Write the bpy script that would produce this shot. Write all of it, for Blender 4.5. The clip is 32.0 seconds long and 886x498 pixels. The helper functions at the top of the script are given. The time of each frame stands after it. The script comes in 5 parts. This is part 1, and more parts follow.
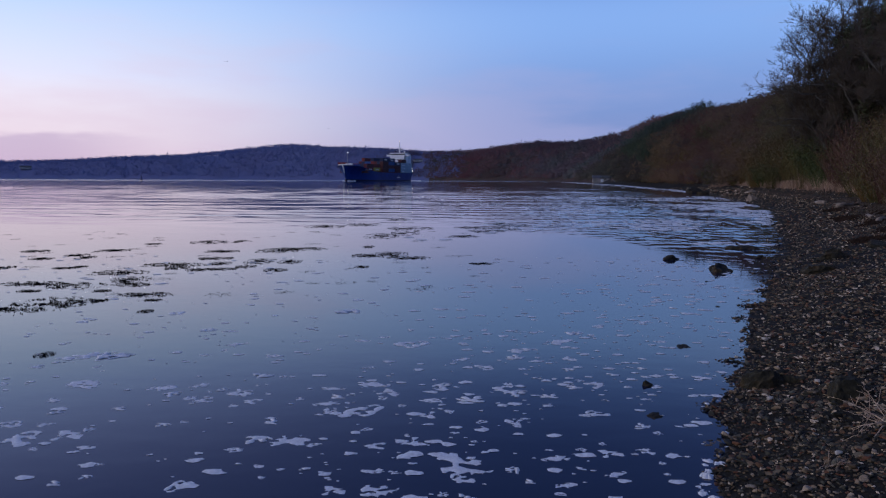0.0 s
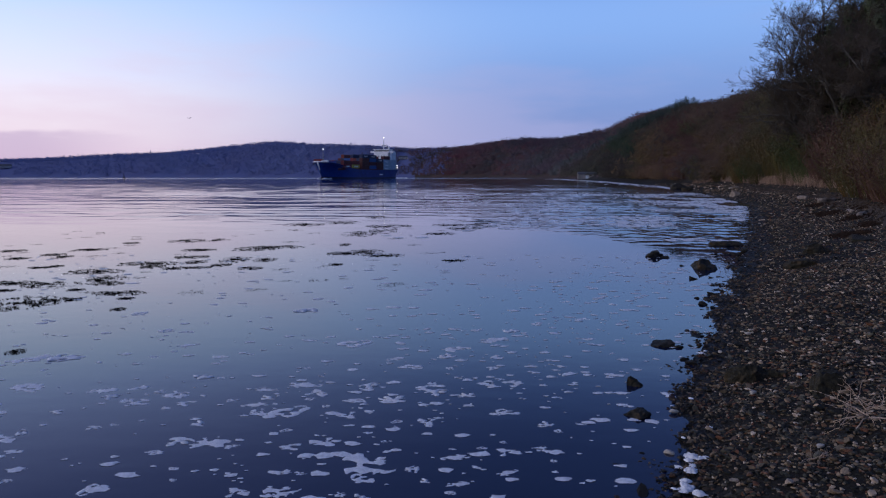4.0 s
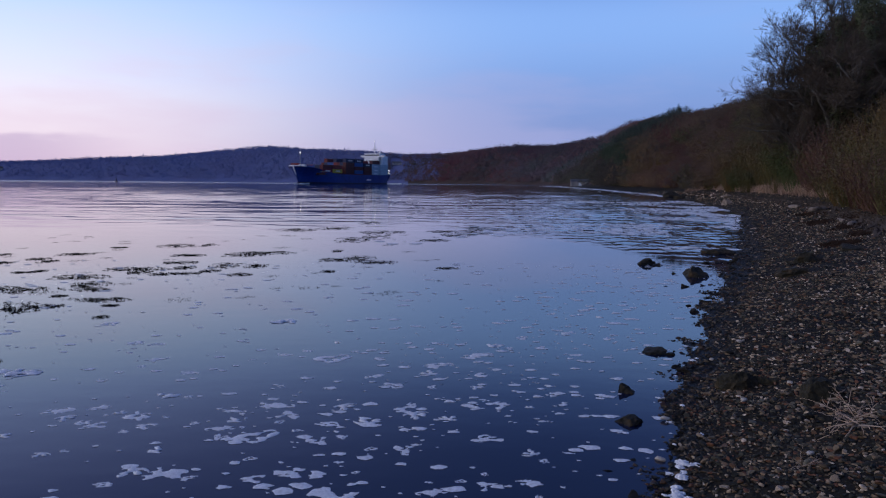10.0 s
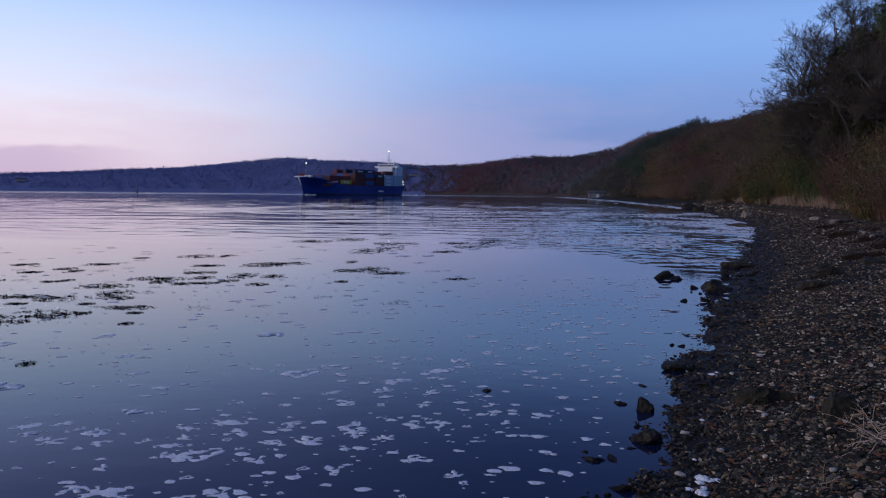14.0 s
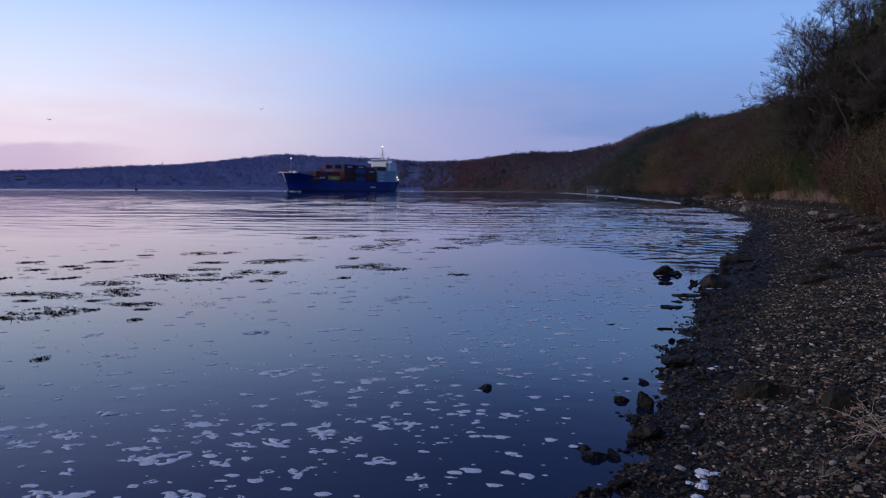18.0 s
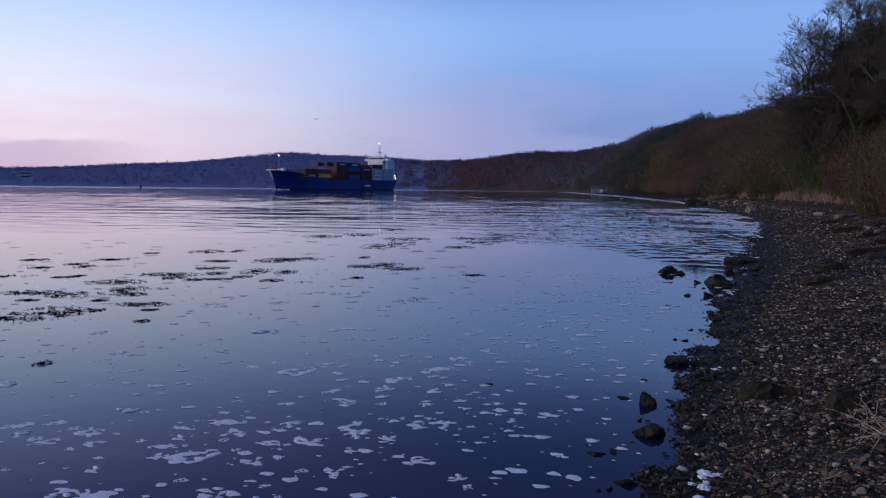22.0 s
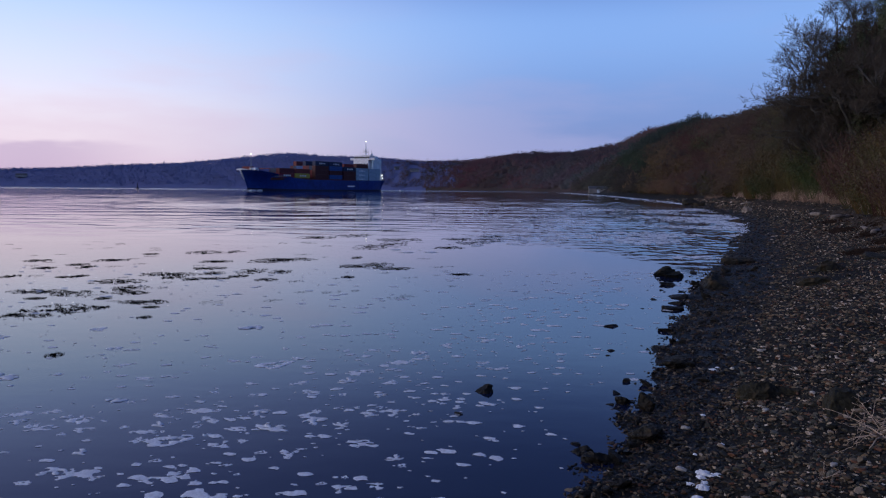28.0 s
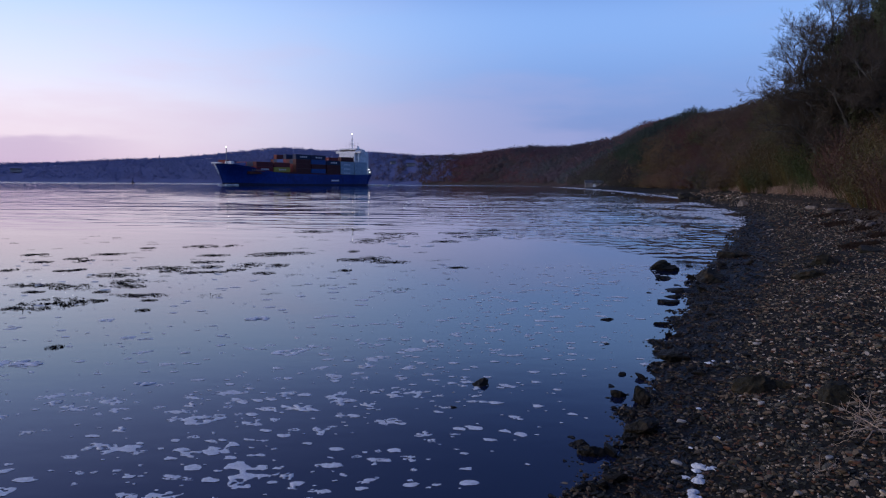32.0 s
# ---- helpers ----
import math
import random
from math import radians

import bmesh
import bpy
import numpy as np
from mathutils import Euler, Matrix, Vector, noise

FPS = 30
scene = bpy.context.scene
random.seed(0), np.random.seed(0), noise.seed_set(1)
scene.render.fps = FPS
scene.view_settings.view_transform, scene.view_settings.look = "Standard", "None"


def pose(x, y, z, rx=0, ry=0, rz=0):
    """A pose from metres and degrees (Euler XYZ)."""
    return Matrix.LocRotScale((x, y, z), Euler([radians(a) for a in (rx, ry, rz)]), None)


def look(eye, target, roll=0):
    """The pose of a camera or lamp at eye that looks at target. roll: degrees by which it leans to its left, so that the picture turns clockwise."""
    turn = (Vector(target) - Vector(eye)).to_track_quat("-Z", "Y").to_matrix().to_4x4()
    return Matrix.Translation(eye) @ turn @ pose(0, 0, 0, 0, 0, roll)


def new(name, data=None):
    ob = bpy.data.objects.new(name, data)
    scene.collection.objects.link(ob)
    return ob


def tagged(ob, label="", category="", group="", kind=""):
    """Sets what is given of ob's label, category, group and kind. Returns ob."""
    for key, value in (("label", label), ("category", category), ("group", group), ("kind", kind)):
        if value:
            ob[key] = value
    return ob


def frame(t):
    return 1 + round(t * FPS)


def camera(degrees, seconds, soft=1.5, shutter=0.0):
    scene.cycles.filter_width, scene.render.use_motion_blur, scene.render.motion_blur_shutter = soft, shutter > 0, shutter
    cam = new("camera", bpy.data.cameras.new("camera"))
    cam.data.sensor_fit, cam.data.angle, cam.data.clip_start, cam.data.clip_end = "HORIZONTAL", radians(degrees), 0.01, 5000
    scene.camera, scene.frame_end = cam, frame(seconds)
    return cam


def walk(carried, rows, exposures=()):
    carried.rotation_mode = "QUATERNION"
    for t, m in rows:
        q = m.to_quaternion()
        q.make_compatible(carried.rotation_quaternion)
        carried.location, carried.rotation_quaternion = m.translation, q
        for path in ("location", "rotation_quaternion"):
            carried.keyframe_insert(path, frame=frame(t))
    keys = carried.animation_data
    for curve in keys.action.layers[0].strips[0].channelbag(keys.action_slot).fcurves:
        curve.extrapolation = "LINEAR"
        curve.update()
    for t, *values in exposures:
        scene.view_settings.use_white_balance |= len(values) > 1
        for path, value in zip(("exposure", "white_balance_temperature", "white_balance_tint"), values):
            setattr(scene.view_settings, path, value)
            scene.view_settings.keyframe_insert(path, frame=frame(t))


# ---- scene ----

# ------------------------------------------------------------------ camera
PATH = [
    (0.0, 0.008, 0.051, 1.737, -0.02, -5.64, 0.17),
    (0.5, 0.015, 0.070, 1.732, -0.04, -5.61, 0.04),
    (1.0, 0.015, 0.064, 1.737, -0.07, -5.61, 0.00),
    (1.5, 0.017, 0.063, 1.735, -0.18, -5.66, 0.09),
    (2.0, 0.017, 0.056, 1.738, -0.42, -5.74, -0.01),
    (2.5, 0.013, 0.051, 1.742, -0.66, -5.91, -0.12),
    (3.0, 0.011, 0.045, 1.743, -0.75, -5.90, -0.18),
    (3.5, 0.018, 0.060, 1.738, -0.94, -5.84, -0.14),
    (5.5, 0.014, 0.058, 1.740, -1.66, -6.09, 0.12),
    (6.0, 0.002, 0.037, 1.748, -1.77, -6.09, 0.11),
    (6.5, 0.013, 0.049, 1.742, -1.81, -6.10, 0.08),
    (7.0, 0.009, 0.044, 1.742, -1.83, -6.03, 0.13),
    (7.5, 0.007, 0.043, 1.741, -1.74, -5.95, 0.28),
    (8.0, 0.009, 0.042, 1.740, -1.74, -5.89, 0.31),
    (8.5, 0.006, 0.035, 1.744, -1.79, -5.77, 0.33),
    (9.0, 0.009, 0.035, 1.744, -1.84, -5.68, 0.30),
    (9.5, 0.013, 0.038, 1.742, -1.80, -5.54, 0.38),
    (10.0, 0.014, 0.049, 1.736, -1.73, -5.39, 0.44),
    (10.5, 0.006, 0.030, 1.741, -1.65, -5.19, 0.45),
    (11.0, 0.010, 0.033, 1.740, -1.53, -5.02, 0.62),
    (11.5, 0.016, 0.038, 1.738, -1.32, -4.72, 0.65),
    (12.0, 0.010, 0.035, 1.746, -1.02, -4.60, 0.64),
    (12.5, 0.009, 0.039, 1.746, -0.86, -4.61, 0.57),
    (13.0, 0.008, 0.040, 1.745, -0.69, -4.61, 0.55),
    (13.5, 0.006, 0.036, 1.745, -0.51, -4.54, 0.56),
    (14.0, 0.001, 0.027, 1.749, -0.36, -4.49, 0.48),
    (14.5, -0.001, 0.031, 1.749, -0.24, -4.51, 0.39),
    (16.5, -0.003, 0.023, 1.748, -0.40, -4.83, 0.19),
    (17.0, -0.003, 0.029, 1.750, -0.39, -4.85, 0.12),
    (17.5, -0.006, 0.018, 1.751, -0.38, -4.79, 0.10),
    (18.0, -0.000, 0.027, 1.745, -0.41, -4.82, 0.23),
    (18.5, -0.005, 0.022, 1.751, -0.39, -4.83, 0.25),
    (19.0, -0.005, 0.025, 1.753, -0.34, -4.96, 0.28),
    (19.5, -0.005, 0.029, 1.750, -0.31, -4.96, 0.27),
    (20.0, -0.000, 0.031, 1.750, -0.28, -4.98, 0.19),
    (20.5, 0.002, 0.038, 1.746, -0.23, -4.90, 0.29),
    (21.0, 0.007, 0.044, 1.742, -0.23, -4.76, 0.32),
    (21.5, 0.006, 0.037, 1.743, -0.16, -4.72, 0.40),
    (22.0, 0.008, 0.037, 1.742, -0.10, -4.90, 0.53),
    (22.5, 0.014, 0.058, 1.736, -0.09, -5.21, 0.38),
    (23.0, 0.011, 0.053, 1.738, -0.24, -5.46, 0.21),
    (23.5, 0.012, 0.059, 1.737, -0.31, -5.53, 0.21),
    (24.0, 0.013, 0.059, 1.737, -0.30, -5.53, 0.21),
    (24.5, 0.007, 0.059, 1.735, -0.32, -5.55, 0.41),
    (25.0, 0.011, 0.063, 1.733, -0.40, -5.55, 0.42),
    (25.5, 0.010, 0.051, 1.738, -0.49, -5.45, 0.26),
    (27.5, 0.002, 0.037, 1.747, -0.36, -4.89, 0.49),
    (28.0, -0.003, 0.025, 1.748, -0.32, -4.85, 0.45),
    (28.5, 0.006, 0.043, 1.738, -0.40, -4.99, 0.42),
    (29.0, 0.005, 0.044, 1.742, -0.55, -5.23, 0.32),
    (29.5, 0.008, 0.050, 1.740, -0.65, -5.36, 0.29),
    (30.0, 0.003, 0.047, 1.742, -0.66, -5.42, 0.37),
    (30.5, 0.009, 0.053, 1.740, -0.58, -5.41, 0.42),
    (31.0, 0.008, 0.054, 1.740, -0.59, -5.41, 0.41),
    (31.5, 0.005, 0.044, 1.742, -0.60, -5.35, 0.38),
    (32.0, 0.007, 0.051, 1.740, -0.62, -5.30, 0.38),
]


def held(x, y, z, yaw, pitch, roll):
    return Matrix.Translation((x, y, z)) @ pose(0, 0, 0, 0, 0, yaw) @ pose(0, 0, 0, 90 + pitch) @ pose(0, 0, 0, 0, 0, roll)


cam = camera(64, 32.0, soft=1.2)
walk(cam, [(t, held(*v)) for t, *v in PATH], [(0, 0.01), (3, 0.03), (6, 0.12), (9, 0.12), (12, 0.0), (17, 0.0), (22, 0.03), (28, 0.03), (32, 0.07)])

# ------------------------------------------------------------------ sky and light
GLOW = Vector((-0.96, 0.28, 0.0)).normalized()      # where the sun has gone down
world = bpy.data.worlds.new("dusk_sky")
scene.world = world
world.use_nodes = True


def build_sky(w):
    nt = w.node_tree
    nt.nodes.clear()
    N, L = nt.nodes.new, nt.links.new

    def math_node(op, a, b=None, c=None, clamp=False):
        n = N("ShaderNodeMath")
        n.operation, n.use_clamp = op, clamp
        for k, v in enumerate((a, b, c)):
            if v is None:
                continue
            if isinstance(v, (int, float)):
                n.inputs[k].default_value = v
            else:
                L(v, n.inputs[k])
        return n.outputs[0]

    def ramp(fac, stops):
        n = N("ShaderNodeValToRGB")
        n.color_ramp.interpolation = "B_SPLINE"
        while len(n.color_ramp.elements) < len(stops):
            n.color_ramp.elements.new(0.5)
        for e, (p, c) in zip(n.color_ramp.elements, stops):
            e.position, e.color = p, (*c, 1)
        L(fac, n.inputs[0])
        return n.outputs[0]

    def mix(fac, a, b, kind="MIX"):
        n = N("ShaderNodeMix")
        n.data_type, n.blend_type = "RGBA", kind
        for k, v in ((0, fac), (6, a), (7, b)):
            if isinstance(v, (int, float)):
                n.inputs[k].default_value = v
            elif isinstance(v, tuple):
                n.inputs[k].default_value = (*v, 1)
            else:
                L(v, n.inputs[k])
        return n.outputs[2]

    tc = N("ShaderNodeTexCoord").outputs["Generated"]
    sep = N("ShaderNodeSeparateXYZ")
    L(tc, sep.inputs[0])
    z = math_node("MAXIMUM", sep.outputs[2], 0.0)
    dot = N("ShaderNodeVectorMath")
    dot.operation = "DOT_PRODUCT"
    L(tc, dot.inputs[0])
    dot.inputs[1].default_value = GLOW
    # 0 away from the glow, 1 towards it
    side = math_node("MULTIPLY_ADD", dot.outputs["Value"], 0.5, 0.5, clamp=True)
    cool = ramp(z, SKY_COOL)
    warm = ramp(z, SKY_WARM)
    f = N("ShaderNodeMapRange")
    f.interpolation_type = "SMOOTHERSTEP"
    L(side, f.inputs[0])
    f.inputs[1].default_value, f.inputs[2].default_value = SKY_SPREAD
    col = mix(f.outputs[0], cool, warm)
    # thin layers of evening cloud
    mp = N("ShaderNodeMapping")
    mp.inputs["Scale"].default_value = (1.5, 1.5, 7.5)
    mp.inputs["Rotation"].default_value = (0.12, 0.16, 0.4)
    L(tc, mp.inputs[0])
    nz = N("ShaderNodeTexNoise")
    nz.inputs["Scale"].default_value, nz.inputs["Detail"].default_value, nz.inputs["Roughness"].default_value = 1.3, 5, 0.55
    L(mp.outputs[0], nz.inputs[0])
    cl = N("ShaderNodeMapRange")
    cl.interpolation_type = "SMOOTHSTEP"
    cl.inputs[1].default_value, cl.inputs[2].default_value = 0.46, 0.66
    L(nz.outputs[0], cl.inputs[0])
    low = N("ShaderNodeMapRange")
    low.inputs[1].default_value, low.inputs[2].default_value, low.inputs[3].default_value, low.inputs[4].default_value = 0.05, 0.27, 1.0, 0.0
    L(z, low.inputs[0])
    amount = math_node("MULTIPLY", math_node("MULTIPLY", cl.outputs[0], low.outputs[0]), 0.62)
    cloud = mix(f.outputs[0], (0.36, 0.39, 0.68), (0.78, 0.62, 0.76))
    col = mix(amount, col, cloud)
    bank_n = N("ShaderNodeTexNoise")
    bank_n.inputs["Scale"].default_value, bank_n.inputs["Detail"].default_value = 5.0, 3
    L(mp.outputs[0], bank_n.inputs[0])
    top = math_node("MULTIPLY_ADD", bank_n.outputs[0], 0.05, 0.025)
    inside = N("ShaderNodeMapRange")
    inside.interpolation_type = "SMOOTHSTEP"
    inside.inputs[1].default_value, inside.inputs[2].default_value, inside.inputs[3].default_value, inside.inputs[4].default_value = -0.004, 0.007, 1.0, 0.0
    L(math_node("SUBTRACT", z, top), inside.inputs[0])
    west = N("ShaderNodeMapRange")
    west.interpolation_type = "SMOOTHSTEP"
    west.inputs[1].default_value, west.inputs[2].default_value = 0.795, 0.86
    L(side, west.inputs[0])
    col = mix(math_node("MULTIPLY", math_node("MULTIPLY", inside.outputs[0], west.outputs[0]), 0.75), col, (0.54, 0.42, 0.62))
    sky = N("ShaderNodeTexSky")
    sky.sky_type, sky.sun_disc = "NISHITA", False
    sky.sun_elevation, sky.sun_rotation = radians(-1.0), math.atan2(GLOW.x, GLOW.y)
    sky.air_density, sky.dust_density, sky.ozone_density = 1.0, 1.0, 3.0
    col = mix(0.06, col, sky.outputs[0], "ADD")
    bg = N("ShaderNodeBackground")
    bg.inputs[1].default_value = 1.0
    L(col, bg.inputs[0])
    out = N("ShaderNodeOutputWorld")
    L(bg.outputs[0], out.inputs[0])


SKY_COOL = [(0.0, (0.26, 0.285, 0.56)), (0.06, (0.205, 0.285, 0.58)), (0.14, (0.195, 0.335, 0.70)), (0.22, (0.275, 0.49, 0.95)), (0.28, (0.118, 0.22, 0.58)), (0.36, (0.063, 0.114, 0.345)), (0.6, (0.05, 0.10, 0.30)), (1.0, (0.036, 0.070, 0.20))]
SKY_WARM = [(0.0, (0.72, 0.51, 0.65)), (0.03, (0.83, 0.67, 0.79)), (0.08, (0.90, 0.82, 0.91)), (0.13, (0.82, 0.82, 1.0)), (0.22, (0.50, 0.70, 1.10)), (0.29, (0.37, 0.48, 0.92)), (0.38, (0.20, 0.26, 0.62)), (0.55, (0.08, 0.13, 0.36)), (1.0, (0.036, 0.070, 0.20))]
SKY_SPREAD = (0.51, 0.92)
build_sky(world)

sun = new("sun", bpy.data.lights.new("sun", "SUN"))
sun.data.energy, sun.data.angle, sun.data.color = 0.85, radians(40), (1.0, 0.89, 0.83)
sun.matrix_world = look((-80, -15, 34), (0, 0, 0))


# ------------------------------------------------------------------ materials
def shader(name, stops, rough=0.8, scale=4.0, fine=40.0, bump=0.3, bump_scale=30.0, by="", metal=0.0, spec=0.4, wet=None, contrast=0.5, shaded=False, upper_gain=1.45, grain=0.45):
    """A worn surface: a ramp of colours over a coarse and a fine noise, or over chance by island or object."""
    m = bpy.data.materials.new(name)
    m.use_nodes = True
    nt = m.node_tree
    N, L = nt.nodes.new, nt.links.new
    b = nt.nodes["Principled BSDF"]
    b.inputs["Roughness"].default_value, b.inputs["Metallic"].default_value, b.inputs["Specular IOR Level"].default_value = rough, metal, spec
    tc = N("ShaderNodeTexCoord")
    coord = tc.outputs["Object"]

    def noise_node(s, detail=4):
        n = N("ShaderNodeTexNoise")
        n.inputs["Scale"].default_value, n.inputs["Detail"].default_value = s, detail
        L(coord, n.inputs[0])
        return n.outputs[0]

    def m2(op, a, b_):
        n = N("ShaderNodeMath")
        n.operation, n.use_clamp = op, op != "MULTIPLY_ADD"
        for k, v in enumerate((a, b_)):
            if isinstance(v, (int, float)):
                n.inputs[k].default_value = v
            else:
                L(v, n.inputs[k])
        return n.outputs[0]

    coarse, small = noise_node(scale), noise_node(fine, 6)
    if by:
        if by == "object":
            chance = N("ShaderNodeObjectInfo").outputs["Random"]
        else:
            chance = N("ShaderNodeNewGeometry").outputs["Random Per Island"]
        fac = m2("ADD", chance, m2("MULTIPLY", m2("SUBTRACT", small, 0.5), 0.3))
    else:
        a = m2("MULTIPLY", m2("SUBTRACT", coarse, 0.5 - 0.5 * contrast), 1.0 / max(contrast, 0.05) * 0.75)
        fac = m2("ADD", a, m2("MULTIPLY", small, 0.25))
    r = N("ShaderNodeValToRGB")
    while len(r.color_ramp.elements) < len(stops):
        r.color_ramp.elements.new(0.5)
    for e, (p, c) in zip(r.color_ramp.elements, stops):
        e.position, e.color = p, (*c, 1)
    L(fac, r.inputs[0])
    col = r.outputs[0]
    mul = N("ShaderNodeMix")
    mul.data_type, mul.blend_type = "RGBA", "MULTIPLY"
    mul.inputs[0].default_value = grain
    g = N("ShaderNodeMapRange")
    g.inputs[1].default_value, g.inputs[2].default_value, g.inputs[3].default_value, g.inputs[4].default_value = 0.3, 0.7, 0.45, 1.25
    L(noise_node(fine * 0.4), g.inputs[0])
    L(col, mul.inputs[6])
    L(g.outputs[0], mul.inputs[7])
    col = mul.outputs[2]
    if shaded:
        # each tree has a lighter or darker bark and twig of its own
        at = N("ShaderNodeAttribute")
        at.attribute_name = "shade"
        own = N("ShaderNodeMix")
        own.data_type, own.blend_type = "RGBA", "MULTIPLY"
        own.inputs[0].default_value = 1.0
        L(col, own.inputs[6])
        L(at.outputs["Color"], own.inputs[7])
        col = own.outputs[2]
    if wet is not None:
        # stones that the sea has just left are dark with water and shine
        geo = N("ShaderNodeNewGeometry")
        sp = N("ShaderNodeSeparateXYZ")
        L(geo.outputs["Position"], sp.inputs[0])
        w = N("ShaderNodeMapRange")
        w.interpolation_type = "SMOOTHSTEP"
        w.inputs[1].default_value, w.inputs[2].default_value, w.inputs[3].default_value, w.inputs[4].default_value = wet - 0.03, wet + 0.06, 1.0, 0.0
        L(sp.outputs[2], w.inputs[0])
        d = N("ShaderNodeMix")
        d.data_type, d.blend_type = "RGBA", "MULTIPLY"
        L(w.outputs[0], d.inputs[0])
        L(col, d.inputs[6])
        d.inputs[7].default_value = (0.36, 0.34, 0.30, 1)
        col = d.outputs[2]
        # dry is only a gain on the colour by height, paler up the beach
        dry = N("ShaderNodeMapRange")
        dry.inputs[1].default_value, dry.inputs[2].default_value, dry.inputs[3].default_value, dry.inputs[4].default_value = wet + 0.22, wet + 0.55, 1.0, upper_gain
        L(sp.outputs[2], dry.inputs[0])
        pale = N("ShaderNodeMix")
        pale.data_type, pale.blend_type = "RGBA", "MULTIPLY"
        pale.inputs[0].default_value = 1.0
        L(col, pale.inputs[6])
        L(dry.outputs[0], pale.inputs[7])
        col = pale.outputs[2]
        ro = N("ShaderNodeMapRange")
        ro.inputs[3].default_value, ro.inputs[4].default_value = rough, 0.6
        L(w.outputs[0], ro.inputs[0])
        L(ro.outputs[0], b.inputs["Roughness"])
    L(col, b.inputs["Base Color"])
    if bump:
        bp = N("ShaderNodeBump")
        bp.inputs["Strength"].default_value, bp.inputs["Distance"].default_value = bump, 1.0 / bump_scale
        L(noise_node(bump_scale, 6), bp.inputs["Height"])
        L(bp.outputs[0], b.inputs["Normal"])
    return m


def glow(name, color, strength):
    m = bpy.data.materials.new(name)
    m.use_nodes = True
    b = m.node_tree.nodes["Principled BSDF"]
    b.inputs["Base Color"].default_value = (*color, 1)
    b.inputs["Emission Color"].default_value, b.inputs["Emission Strength"].default_value = (*color, 1), strength
    return m


STONES = [(0, (0.011, 0.011, 0.009)), (0.22, (0.034, 0.034, 0.025)), (0.38, (0.075, 0.069, 0.048)), (0.5, (0.106, 0.069, 0.037)), (0.6, (0.180, 0.073, 0.038)), (0.68, (0.118, 0.119, 0.091)), (0.8, (0.220, 0.147, 0.082)), (0.9, (0.314, 0.231, 0.144)), (0.965, (0.455, 0.349, 0.241)), (1, (0.784, 0.644, 0.482))]
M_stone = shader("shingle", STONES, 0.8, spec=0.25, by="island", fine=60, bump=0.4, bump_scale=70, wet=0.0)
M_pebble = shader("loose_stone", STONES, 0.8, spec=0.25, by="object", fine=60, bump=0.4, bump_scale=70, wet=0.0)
M_rock = shader("weedy_rock", [(0.0, (0.010, 0.011, 0.008)), (0.45, (0.030, 0.026, 0.014)), (0.75, (0.070, 0.048, 0.024)), (1.0, (0.12, 0.078, 0.046))], 0.75, 7, 50, 0.8, 24, wet=-0.02, spec=0.25, upper_gain=1.0)
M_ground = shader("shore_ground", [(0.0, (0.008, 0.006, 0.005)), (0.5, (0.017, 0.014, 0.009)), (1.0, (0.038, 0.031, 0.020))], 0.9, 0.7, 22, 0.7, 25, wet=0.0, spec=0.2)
M_hill = shader("woodland_floor", [(0.0, (0.04, 0.036, 0.026)), (0.5, (0.09, 0.064, 0.052)), (1.0, (0.13, 0.08, 0.066))], 0.9, 0.03, 1.2, 0.5, 3, spec=0.1)
M_foam = shader("foam", [(0.0, (0.82, 0.84, 0.86)), (0.5, (0.90, 0.91, 0.92)), (1.0, (0.94, 0.94, 0.95))], 0.7, 8, 90, 0.3, 90)
M_weed = shader("bladder_weed", [(0.0, (0.004, 0.004, 0.004)), (1.0, (0.008, 0.008, 0.007))], 1.0, 5, 50, 0.2, 40, spec=0.0)
M_wrack = shader("dried_wrack", [(0.0, (0.016, 0.011, 0.008)), (1.0, (0.06, 0.036, 0.024))], 0.9, 4, 40, 0.2, 30, spec=0.1)
M_bark = shader("bark", [(0.0, (0.049, 0.043, 0.036)), (0.5, (0.098, 0.090, 0.077)), (1.0, (0.154, 0.143, 0.126))], 0.9, 1.2, 14, 0.4, 10)
M_twig = shader("bare_twigs", [(0.0, (0.055, 0.042, 0.034)), (1.0, (0.13, 0.10, 0.078))], 0.9, 1, 9, 0)
M_crown = shader("winter_branches", [(0.0, (0.060, 0.044, 0.032)), (1.0, (0.108, 0.084, 0.060))], 0.9, 1, 9, 0)
M_ivy = shader("ivy", [(0.0, (0.045, 0.055, 0.022)), (0.5, (0.07, 0.085, 0.034)), (1.0, (0.10, 0.115, 0.05))], 0.6, by="island", fine=5, bump=0)
WINTER = [(0.0, (0.046, 0.052, 0.032)), (0.22, (0.058, 0.055, 0.037)), (0.4, (0.076, 0.064, 0.046)), (0.58, (0.081, 0.063, 0.050)), (0.75, (0.079, 0.058, 0.049)), (1.0, (0.097, 0.079, 0.059))]
M_far = shader("winter_wood", WINTER, 0.9, 0.028, 0.5, 0, contrast=0.45, spec=0.1, shaded=True)
BAY = [(0.0, (0.063, 0.080, 0.076)), (0.25, (0.087, 0.087, 0.080)), (0.5, (0.122, 0.091, 0.094)), (0.75, (0.133, 0.076, 0.083)), (1.0, (0.133, 0.101, 0.098))]
M_bay = shader("bay_wood", BAY, 0.9, 0.016, 0.4, 0, contrast=0.45, spec=0.1, shaded=True, grain=0.15)
# aerial haze over the far shore is painted into the next two base colours
M_hazed_wood = shader("hazed_distant_wood", [(0.0, (0.127, 0.156, 0.308)), (0.4, (0.137, 0.161, 0.313)), (0.7, (0.145, 0.162, 0.308)), (1.0, (0.154, 0.167, 0.313))], 0.9, 0.012, 0.3, 0, contrast=0.5, spec=0.1, shaded=True, grain=0.1)
